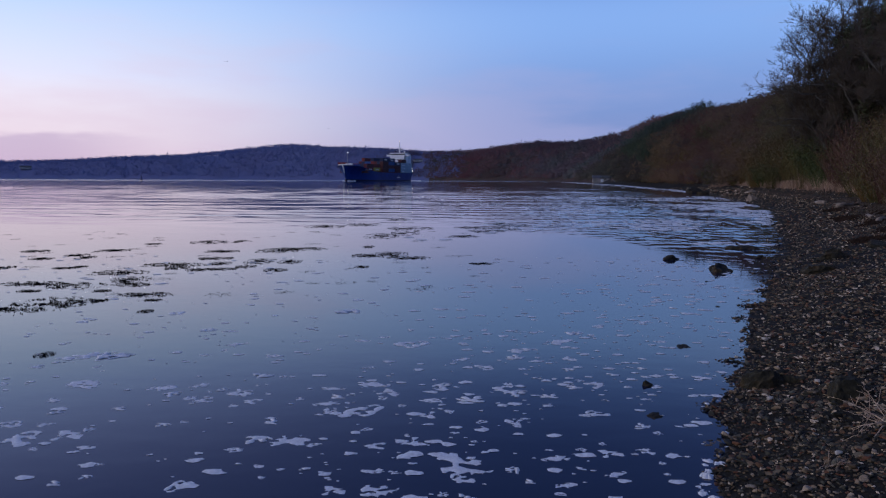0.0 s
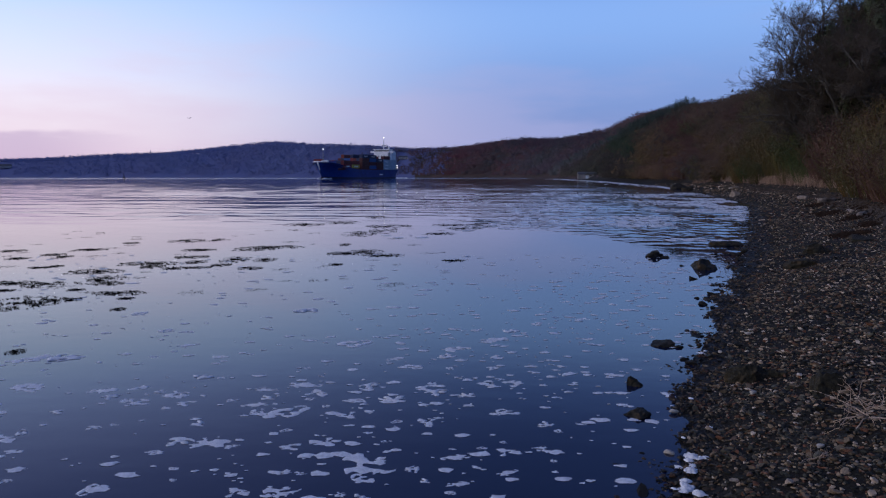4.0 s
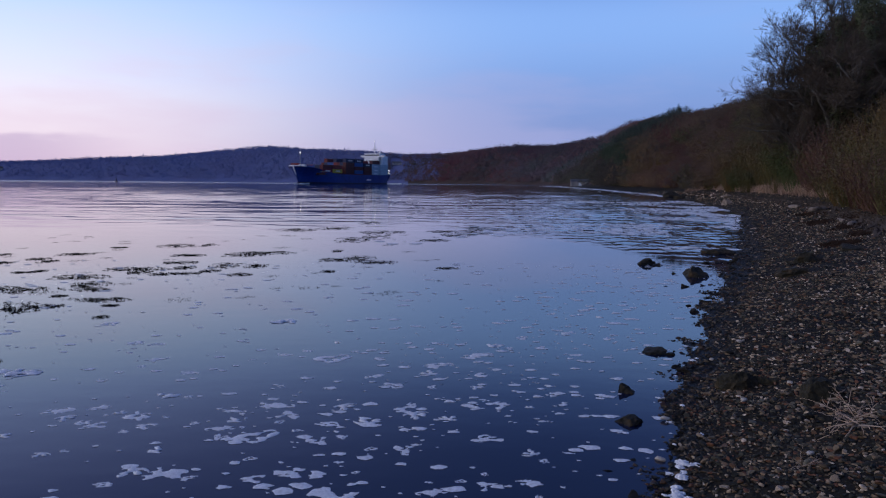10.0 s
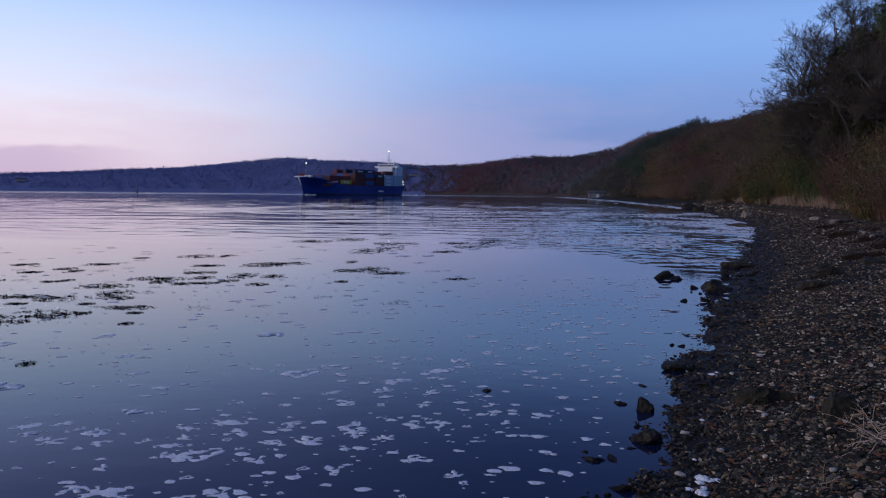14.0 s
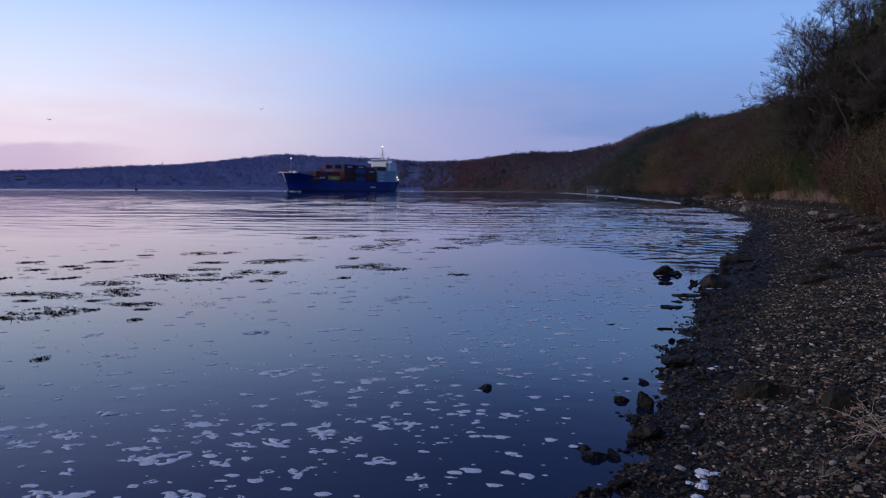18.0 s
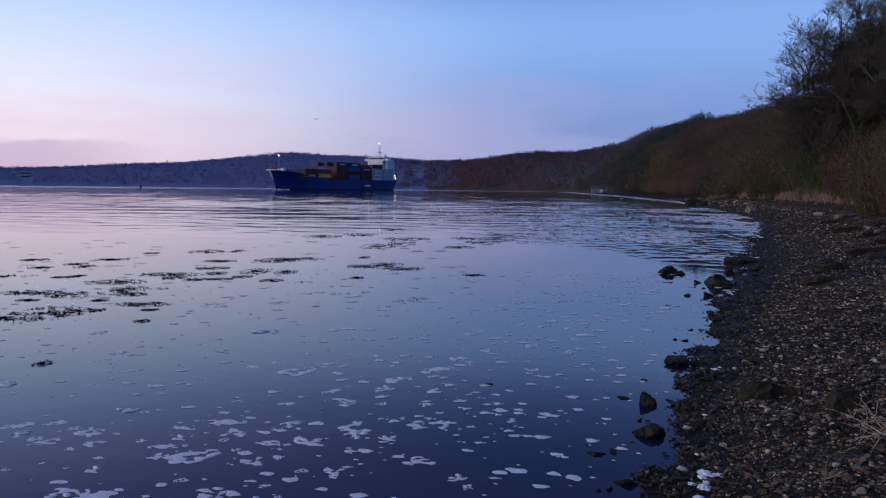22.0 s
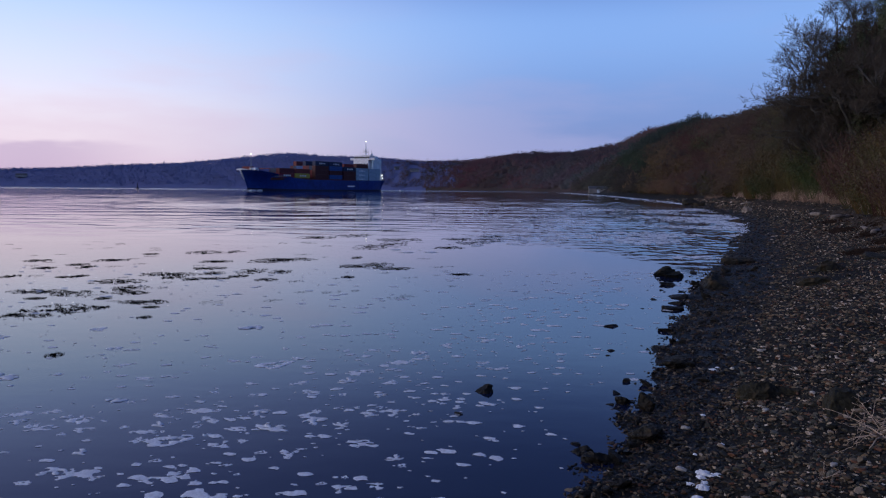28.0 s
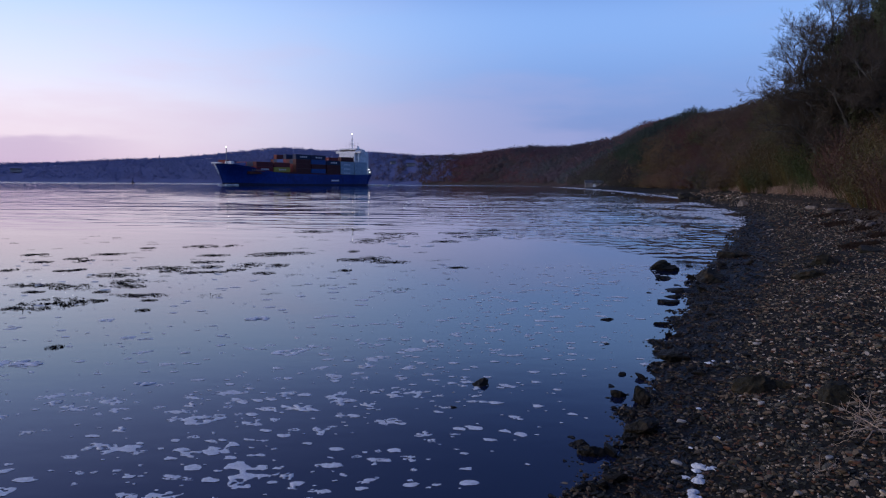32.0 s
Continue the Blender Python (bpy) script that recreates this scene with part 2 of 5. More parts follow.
M_hazed_heath = shader("hazed_distant_heath", [(0.0, (0.127, 0.156, 0.308)), (0.4, (0.137, 0.161, 0.313)), (0.7, (0.145, 0.162, 0.308)), (1.0, (0.154, 0.167, 0.313))], 0.9, 0.012, 0.3, 0, contrast=0.5, spec=0.1, grain=0.1)
M_conifer = shader("conifer", [(0.0, (0.012, 0.022, 0.012)), (1.0, (0.03, 0.045, 0.022))], 0.8, by="island", fine=0.5, bump=0)
M_grass = shader("dead_grass", [(0.0, (0.24, 0.155, 0.11)), (0.6, (0.36, 0.24, 0.17)), (1.0, (0.45, 0.32, 0.23))], 0.9, by="island", fine=5, bump=0)
M_dry = shader("dry_stalk", [(0.0, (0.42, 0.30, 0.21)), (1.0, (0.72, 0.56, 0.42))], 0.8, 6, 40, 0.2, 60)
M_log = shader("bleached_log", [(0.0, (0.12, 0.09, 0.07)), (1.0, (0.40, 0.33, 0.26))], 0.8, 3, 30, 0.4, 20)
M_plaster = shader("weathered_plaster", [(0.0, (0.34, 0.32, 0.29)), (1.0, (0.55, 0.52, 0.48))], 0.8, 0.6, 6, 0.1, 6)
M_stonework = shader("old_stonework", [(0.0, (0.200, 0.190, 0.180)), (1.0, (0.380, 0.360, 0.340))], 0.9, 0.8, 6, 0.3, 5)
M_slate = shader("slate", [(0.0, (0.06, 0.06, 0.065)), (1.0, (0.12, 0.12, 0.125))], 0.6, 0.8, 8, 0.2, 6)
M_hull = shader("hull_blue", [(0.0, (0.008, 0.030, 0.18)), (0.6, (0.012, 0.050, 0.27)), (1.0, (0.025, 0.075, 0.34))], 0.4, 0.12, 1.6, 0.05, 2)
M_boot = shader("boot_topping", [(0.0, (0.01, 0.014, 0.05)), (1.0, (0.03, 0.03, 0.06))], 0.5, 0.2, 2, 0.05, 2)
M_white = shader("ship_white", [(0.0, (0.88, 0.88, 0.88)), (1.0, (0.93, 0.93, 0.93))], 0.45, 0.3, 3, 0.03, 3)
M_pale = shader("pale_blue_steel", [(0.0, (0.68, 0.76, 0.82)), (1.0, (0.76, 0.82, 0.86))], 0.5, 0.3, 3, 0.05, 3)
M_deck = shader("deck_red_oxide", [(0.0, (0.10, 0.03, 0.022)), (1.0, (0.17, 0.055, 0.04))], 0.7, 0.4, 3, 0.1, 3)
M_glass = shader("dark_window", [(0.0, (0.012, 0.015, 0.02)), (1.0, (0.02, 0.025, 0.03))], 0.08, 1, 5, 0, spec=0.6)
M_steel = shader("grey_steel", [(0.0, (0.22, 0.23, 0.24)), (1.0, (0.36, 0.37, 0.38))], 0.5, 1, 6, 0.05, 5)
M_lamp = glow("ship_lamp", (1.0, 0.93, 0.82), 4)
M_gull = shader("gull_feathers", [(0.0, (0.20, 0.20, 0.22)), (1.0, (0.5, 0.5, 0.52))], 0.8, 6, 30, 0)
BOX = {k: shader("container_" + k, [(0.0, tuple(v * 0.75 for v in c)), (1.0, c)], 0.55, 0.5, 5, 0.08, 4) for k, c in dict(
    red=(0.23, 0.022, 0.030), brown=(0.10, 0.019, 0.022), orange=(0.22, 0.030, 0.028), yellow=(0.60, 0.46, 0.07), navy=(0.02, 0.035, 0.10),
    blue=(0.03, 0.10, 0.34), pale=(0.42, 0.56, 0.68), maroon=(0.14, 0.020, 0.030)).items()}


# ------------------------------------------------------------------ building helpers
def mesh_of(name, verts, faces, material, smooth=False):
    me = bpy.data.meshes.new(name)
    me.from_pydata([tuple(v) for v in verts] if not isinstance(verts, np.ndarray) else verts.tolist(), [], faces if isinstance(faces, list) else faces.tolist())
    me.materials.append(material)
    if smooth:
        me.polygons.foreach_set("use_smooth", [True] * len(me.polygons))
    me.update()
    return me


def soft_mesh(name, verts, faces, normals, material):
    """Triangles or quads that shade as one soft mass, by normals given corner by corner."""
    n, k = faces.shape
    me = bpy.data.meshes.new(name)
    me.vertices.add(len(verts))
    me.vertices.foreach_set("co", np.ascontiguousarray(verts, np.float32).ravel())
    me.loops.add(n * k)
    me.loops.foreach_set("vertex_index", np.ascontiguousarray(faces, np.int32).ravel())
    me.polygons.add(n)
    me.polygons.foreach_set("loop_start", np.arange(0, n * k, k, dtype=np.int32))
    me.polygons.foreach_set("use_smooth", np.ones(n, bool))
    me.update(calc_edges=True)
    me.normals_split_custom_set_from_vertices(normals.astype(np.float32))
    me.materials.append(material)
    return me


def facing(v, f, n):
    """The faces f, wound so that each looks the way its first corner's normal points."""
    g = np.cross(v[f[:, 1]] - v[f[:, 0]], v[f[:, 2]] - v[f[:, 0]])
    return np.where(((g * n[f[:, 0]]).sum(1) < 0)[:, None], f[:, ::-1], f)


def part(name, me, parent, label="", m=None):
    ob = new(name, me)
    ob.parent = parent
    if m is not None:
        ob.matrix_basis = m
    if label:
        ob["label"] = label
    return ob


def lying(a, n, loose):
    """Turns directions a into the tangent plane of normals n, but for a loose remainder."""
    n = n / np.maximum(np.linalg.norm(n, axis=1), 1e-6)[:, None]
    return a - (1 - loose) * (a * n).sum(1)[:, None] * n


def bm_mesh(name, bm, material, smooth=False):
    me = bpy.data.meshes.new(name)
    bm.to_mesh(me)
    bm.free()
    me.materials.append(material)
    if smooth:
        me.polygons.foreach_set("use_smooth", [True] * len(me.polygons))
    return me


def box_mesh(name, size, material, bevel=0.0, at=(0, 0, 0)):
    bm = bmesh.new()
    bmesh.ops.create_cube(bm, size=1.0, matrix=Matrix.Translation(at) @ Matrix.Diagonal((*size, 1)))
    if bevel:
        bmesh.ops.bevel(bm, geom=bm.edges[:], offset=bevel, segments=2, affect="EDGES")
    return bm_mesh(name, bm, material)


def tube(points, radii, sides=5):
    """Vertices and faces of a tapering tube through points."""
    vs, fs = [], []
    pts = [Vector(p) for p in points]
    for k, (p, r) in enumerate(zip(pts, radii)):
        d = (pts[min(k + 1, len(pts) - 1)] - pts[max(k - 1, 0)]).normalized()
        u = d.orthogonal().normalized()
        v = d.cross(u)
        for s in range(sides):
            a = 2 * math.pi * s / sides
            vs.append(p + r * (math.cos(a) * u + math.sin(a) * v))
    for k in range(len(pts) - 1):
        for s in range(sides):
            a, b = k * sides + s, k * sides + (s + 1) % sides
            fs.append((a, b, b + sides, a + sides))
    fs.append(tuple(range((len(pts) - 1) * sides, len(pts) * sides)))
    return vs, fs


def gather(pieces):
    vs, fs = [], []
    for v, f in pieces:
        k = len(vs)
        vs += list(v)
        fs += [tuple(i + k for i in q) for q in f]
    return vs, fs


def tube_mesh(name, points, radii, material, sides=6):
    return mesh_of(name, *tube(points, radii, sides), material, True)


# ------------------------------------------------------------------ lie of the land
SHORE = np.array([(-4500, -2600), (-900, -700), (-160, -190), (-40, -62), (-9, -19), (-1.7, -4), (0.1, 0), (1.45, 3.78), (1.84, 4.5), (2.32, 5.65), (3.38, 7.7), (4.32, 9.6), (8.67, 18.0),
                  (20.0, 42.8), (36.8, 101.6), (55, 219), (76, 400), (85, 520), (60, 730), (-30, 880), (-250, 1000), (-600, 1120), (-1500, 1290), (-4700, 1500)], float)
CREST_AT = [-3.0, -0.9, -0.62, -0.50, -0.38, -0.28, -0.21, -0.15, -0.03, 0.05, 0.13, 0.21, 0.25, 0.29, 0.36, 0.40, 0.45, 0.7, 3.0]
CREST = [26, 26, 26, 29, 37, 46, 52, 48, 36, 38, 45, 42, 42, 56, 60, 38, 36, 30, 25]


def inland(x, y):
    """Metres from the shoreline, landward positive."""
    x, y = np.asarray(x, float), np.asarray(y, float)
    best, sign = np.full(x.shape, 1e9), np.ones(x.shape)
    for (ax, ay), (bx, by) in zip(SHORE[:-1], SHORE[1:]):
        dx, dy = bx - ax, by - ay
        s = np.clip(((x - ax) * dx + (y - ay) * dy) / (dx * dx + dy * dy), 0, 1)
        ex, ey = x - ax - s * dx, y - ay - s * dy
        d = np.hypot(ex, ey)
        near = d < best
        best = np.where(near, d, best)
        sign = np.where(near, np.where(dx * ey - dy * ex < 0, 1.0, -1.0), sign)
    return best * sign


def rough(x, y):
    return (np.sin(1.7 * x + 0.6 * y + 1) * np.sin(1.1 * y - 0.5 * x) + 0.6 * np.sin(3.9 * x - 2.2 * y) * np.sin(3.1 * y + 1.3 * x)) * 0.5


def land(x, y, d=None):
    """Height of the ground."""
    x, y = np.asarray(x, float), np.asarray(y, float)
    d = inland(x, y) if d is None else d
    r = np.hypot(x, y)
    az = np.where(y > 1, x / np.maximum(y, 1), 3.0)
    c = np.interp(az, CREST_AT, CREST)
    bed = np.interp(y, [5, 8, 15, 60, 200], [0.165, 0.125, 0.085, 0.10, 0.17])
    beach = np.where(d < 0, np.maximum(bed * d, -3.0), np.where(d < 1, 0.24 * d, 0.24 + 0.11 * (d - 1)))
    edge = np.clip(1.4 - np.abs(d) / 2.2, 0, 1)
    beach = np.minimum(beach, 0.62) + 0.018 * rough(x * 1.3, y * 1.3) * np.clip(1 - np.abs(d) / 5, 0, 1) + (0.030 * rough(x * 2.7 + 5, y * 2.3) + 0.020 * rough(x * 6.1, y * 5.3 + 2)) * edge
    up = np.maximum(d - 4.2, 0)
    hill = c * np.tanh(0.62 * up / c) * (1 + 0.06 * np.sin(x * 0.021 + 1) * np.sin(y * 0.017))
    return beach + hill + np.where(up > 0, np.minimum(up * 0.2, 1.0) * 0.35 * rough(x * 0.25, y * 0.25), 0)


SEGS = [(a[0], a[1], b[0] - a[0], b[1] - a[1]) for a, b in zip(SHORE[:-1].tolist(), SHORE[1:].tolist())]


def inland1(x, y):
    best, sign = 1e18, 1.0
    for ax, ay, dx, dy in SEGS:
        px, py = x - ax, y - ay
        s = min(max((px * dx + py * dy) / (dx * dx + dy * dy), 0.0), 1.0)
        ex, ey = px - s * dx, py - s * dy
        q = ex * ex + ey * ey
        if q < best:
            best, sign = q, 1.0 if dx * ey - dy * ex < 0 else -1.0
    return sign * math.sqrt(best)


def land1(x, y):
    return float(land(x, y, np.float64(inland1(x, y))))


def build_ground():
    angles = np.radians(np.r_[np.arange(-180, -44, 4.0), np.arange(-44, 46, 0.32), np.arange(46, 180, 4.0)])
    radii = np.r_[0.02, np.geomspace(0.4, 4800, 270)]
    A, R = np.meshgrid(angles, radii)
    X, Y = R * np.sin(A), R * np.cos(A)
    Z = land(X, Y)
    n, k = A.shape[1], A.shape[0]
    i = np.arange(k - 1)[:, None] * n + np.arange(n)[None]
    j = np.arange(k - 1)[:, None] * n + (np.arange(n) + 1)[None] % n
    faces = np.stack([i, j, j + n, i + n], -1).reshape(-1, 4)
    me = mesh_of("ground", np.stack([X, Y, Z], -1).reshape(-1, 3), faces, M_ground, True)
    me.materials.append(M_hill)
    D = inland(X, Y)
    # ground of the far shore, with the haze in its colour
    me.materials.append(M_hazed_heath)
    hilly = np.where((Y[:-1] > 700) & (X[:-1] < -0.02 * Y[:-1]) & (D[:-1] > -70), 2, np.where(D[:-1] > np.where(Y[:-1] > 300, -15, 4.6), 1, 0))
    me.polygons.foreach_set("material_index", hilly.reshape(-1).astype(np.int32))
    return tagged(new("ground", me), "stony shore rising to wooded winter hillsides", "ground", kind="structure")


ground = build_ground()

# ------------------------------------------------------------------ water
LEVEL_T = [0, 1, 6, 10, 17, 22.5, 25.3, 28.5, 32]
LEVEL_Z = [0, -0.003, -0.05, -0.035, -0.095, -0.06, -0.066, -0.12, -0.105]


def level(t):
    return float(np.interp(t, LEVEL_T, LEVEL_Z))


def water_material():
    m = bpy.data.materials.new("sea_water")
    m.use_nodes = True
    nt = m.node_tree
    N, L = nt.nodes.new, nt.links.new
    b = nt.nodes["Principled BSDF"]
    b.inputs["Base Color"].default_value = (0.008, 0.014, 0.042, 1)
    b.inputs["Roughness"].default_value, b.inputs["IOR"].default_value = 0.03, 1.37
    b.inputs["Specular Tint"].default_value = (1.0, 0.98, 1.0, 1)
    tc = N("ShaderNodeTexCoord").outputs["Object"]

    def waves(scale, sx, sy, rot, detail=3):
        mp = N("ShaderNodeMapping")
        mp.inputs["Scale"].default_value, mp.inputs["Rotation"].default_value = (sx, sy, 1), (0, 0, rot)
        L(tc, mp.inputs[0])
        n = N("ShaderNodeTexNoise")
        n.inputs["Scale"].default_value, n.inputs["Detail"].default_value, n.inputs["Roughness"].default_value = scale, detail, 0.5
        L(mp.outputs[0], n.inputs[0])
        return n.outputs[0]

    def bump(height, strength, dist, normal=None):
        n = N("ShaderNodeBump")
        n.inputs["Distance"].default_value = dist
        if isinstance(strength, float):
            n.inputs["Strength"].default_value = strength
        else:
            L(strength, n.inputs["Strength"])
        L(height, n.inputs["Height"])
        if normal is not None:
            L(normal, n.inputs["Normal"])
        return n.outputs[0]

    # calm by the shore, cat's paws further out; the waves themselves are in the sheet
    sp = N("ShaderNodeSeparateXYZ")
    L(tc, sp.inputs[0])
    out = N("ShaderNodeMapRange")
    out.interpolation_type = "SMOOTHSTEP"
    out.inputs[1].default_value, out.inputs[2].default_value, out.inputs[3].default_value, out.inputs[4].default_value = 22.0, 60.0, 0.0, 1.0
    L(sp.outputs[1], out.inputs[0])
    away = N("ShaderNodeMapRange")
    away.inputs[1].default_value, away.inputs[2].default_value, away.inputs[3].default_value, away.inputs[4].default_value = 70.0, 260.0, 0.0, 1.0
    L(sp.outputs[1], away.inputs[0])
    # a short steep chop in the bight of the bay
    chop = N("ShaderNodeAttribute")
    chop.attribute_name = "chop"
    n1 = bump(waves(1.1, 0.5, 1.4, 0.12), out.outputs[0], 0.009)
    n2 = bump(waves(0.3, 0.35, 1.5, -0.08, 4), away.outputs[0], 0.06, n1)
    far = N("ShaderNodeMapRange")
    far.inputs[1].default_value, far.inputs[2].default_value, far.inputs[3].default_value, far.inputs[4].default_value = 430.0, 540.0, 0.0, 1.0
    L(sp.outputs[1], far.inputs[0])
    n2 = bump(waves(0.1, 0.6, 1.2, 0.1, 3), far.outputs[0], 2.5, n2)
    n3 = bump(waves(1.7, 1.5, 0.7, 0.25, 2), chop.outputs["Fac"], 0.04, n2)
    n4 = bump(waves(3.0, 0.8, 1.3, 0.3), 0.16, 0.008, n3)
    L(n4, b.inputs["Normal"])
    return m


def ripple(X, Y):
    """Height of the waves: none near the shore, long-crested ripples beyond, and a shorter chop in the bight of the bay."""
    r = np.random.RandomState(4)
    reach = np.clip((Y - 20) / 16, 0, 1) ** 1.5
    fade = 1 / (1 + (Y / 170) ** 2)
    patch = 0.55 + 0.45 * np.sin(X * 0.11 + 0.7 * np.sin(Y * 0.13)) * np.sin(Y * 0.19 + 0.06 * X + 1.3 * np.sin(X * 0.05))
    H = 0 * X
    for k in range(14):
        lam = r.uniform(0.75, 2.8)
        a = r.normal(0.08, 0.26)
        kx, ky, ph = 2 * np.pi / lam * np.sin(a), 2 * np.pi / lam * np.cos(a), r.uniform(0, 6.28)
        bend = 0.5 * np.sin(X * r.uniform(0.25, 0.7) + ph)
        H = H + 0.0019 * lam ** 1.1 * np.sin(kx * X + ky * Y + ph + bend)
    S = 0 * X
    for k in range(7):
        lam = r.uniform(3.0, 7.5)
        a = r.normal(-0.1, 0.3)
        kx, ky, ph = 2 * np.pi / lam * np.sin(a), 2 * np.pi / lam * np.cos(a), r.uniform(0, 6.28)
        S = S + 0.0013 * lam * np.sin(kx * X + ky * Y + ph + 0.8 * np.sin(X * r.uniform(0.1, 0.3) + ph))
    C = 0 * X
    for k in range(16):
        lam = r.uniform(0.6, 1.3)
        a = r.uniform(-1.45, 1.45)
        kx, ky, ph = 2 * np.pi / lam * np.sin(a), 2 * np.pi / lam * np.cos(a), r.uniform(0, 6.28)
        C = C + 0.0025 * lam * np.sin(kx * X + ky * Y + ph + 0.6 * np.sin(X * r.uniform(0.2, 0.6)))
    return (H * patch * reach + C * chop_at(X, Y) + S * np.clip((Y - 32) / 40, 0, 1)) * fade * (np.abs(X) < Y * 1.2)


def chop_at(X, Y):
    """Where the wind chops the bight: from the right-hand shore outwards, fading to seaward and with distance."""
    k = X / np.maximum(Y, 1)
    wav = 2.5 * np.sin(X * 0.5 + 1) + 1.5 * np.sin(X * 1.3)
    near = np.clip((Y - 17 - 26 * (0.34 - k) + 0.4 * wav) / 3, 0, 1)
    return np.where(Y > 5, np.clip((k + 0.02) / 0.24, 0, 1) * near / (1 + (Y / 140) ** 3), 0)


def build_water():
    angles = np.radians(np.r_[np.arange(-180, -42, 6.0), np.arange(-42, 40, 0.33), np.arange(40, 180, 6.0)])
    radii = np.r_[0.02, np.geomspace(1, 16, 14), np.geomspace(16.3, 190, 400), np.geomspace(200, 4900, 40)]
    A, R = np.meshgrid(angles, radii)
    X, Y = R * np.sin(A), R * np.cos(A)
    n, k = A.shape[1], A.shape[0]
    i = np.arange(k - 1)[:, None] * n + np.arange(n)[None]
    j = np.arange(k - 1)[:, None] * n + (np.arange(n) + 1)[None] % n
    faces = np.stack([i, j, j + n, i + n], -1).reshape(-1, 4)[:, ::-1]
    me = mesh_of("water", np.stack([X, Y, ripple(X, Y)], -1).reshape(-1, 3), faces, water_material(), True)
    me.attributes.new("chop", "FLOAT", "POINT").data.foreach_set("value", chop_at(X, Y).ravel())
    return tagged(new("water", me), "calm dusk sea water rippled further out", "water", kind="structure")


water = build_water()

# ------------------------------------------------------------------ the ship
SHIP_ROWS = [(0, -36.4, 600.0, 252.95), (6, -36.3, 573.9, 249.1), (12, -37.2, 547.8, 245.3), (17, -39.8, 526.0, 243.1), (22, -44.4, 504.3, 241.15), (25, -46.9, 491.2, 240.2), (28, -49.4, 478.2, 239.2), (32, -53.9, 460.8, 238.1)]


def hull_rings():
    # station, half breadth at the waterline and at the deck, deck height, forward rake from waterline to deck
    st = [(-8, 6.5, 9.2, 7.0, -0.8), (-3, 9.0, 10, 7.0, 0), (10, 10, 10, 6.6, 0), (40, 10, 10, 6.4, 0), (70, 10, 10, 6.5, 0), (79, 9.7, 10, 7.1, 0), (86, 8.8, 10, 8.0, 0.1), (91, 7.5, 9.8, 8.9, 0.4),
          (95.5, 5.9, 9.4, 9.7, 0.9), (99.5, 4.2, 8.6, 10.3, 1.7), (102.5, 2.7, 7.4, 10.7, 2.7), (104.6, 1.5, 5.9, 10.95, 3.6), (106.0, 0.6, 4.2, 11.1, 4.3), (106.6, 0.25, 2.4, 11.2, 4.9), (106.8, 0.10, 0.5, 11.25, 5.2)]
    levels = [-0.14, 0.0, 0.12, 0.3, 0.5, 0.75, 1.0]
    rings = []
    for x, w, dk, h, rake in st:
        side = []
        for s in levels:
            q = max(s, 0.0)
            side.append((x + rake * q ** 1.3, w + (dk - w) * q ** 1.6, s * h))
        rings.append(side)
    return rings


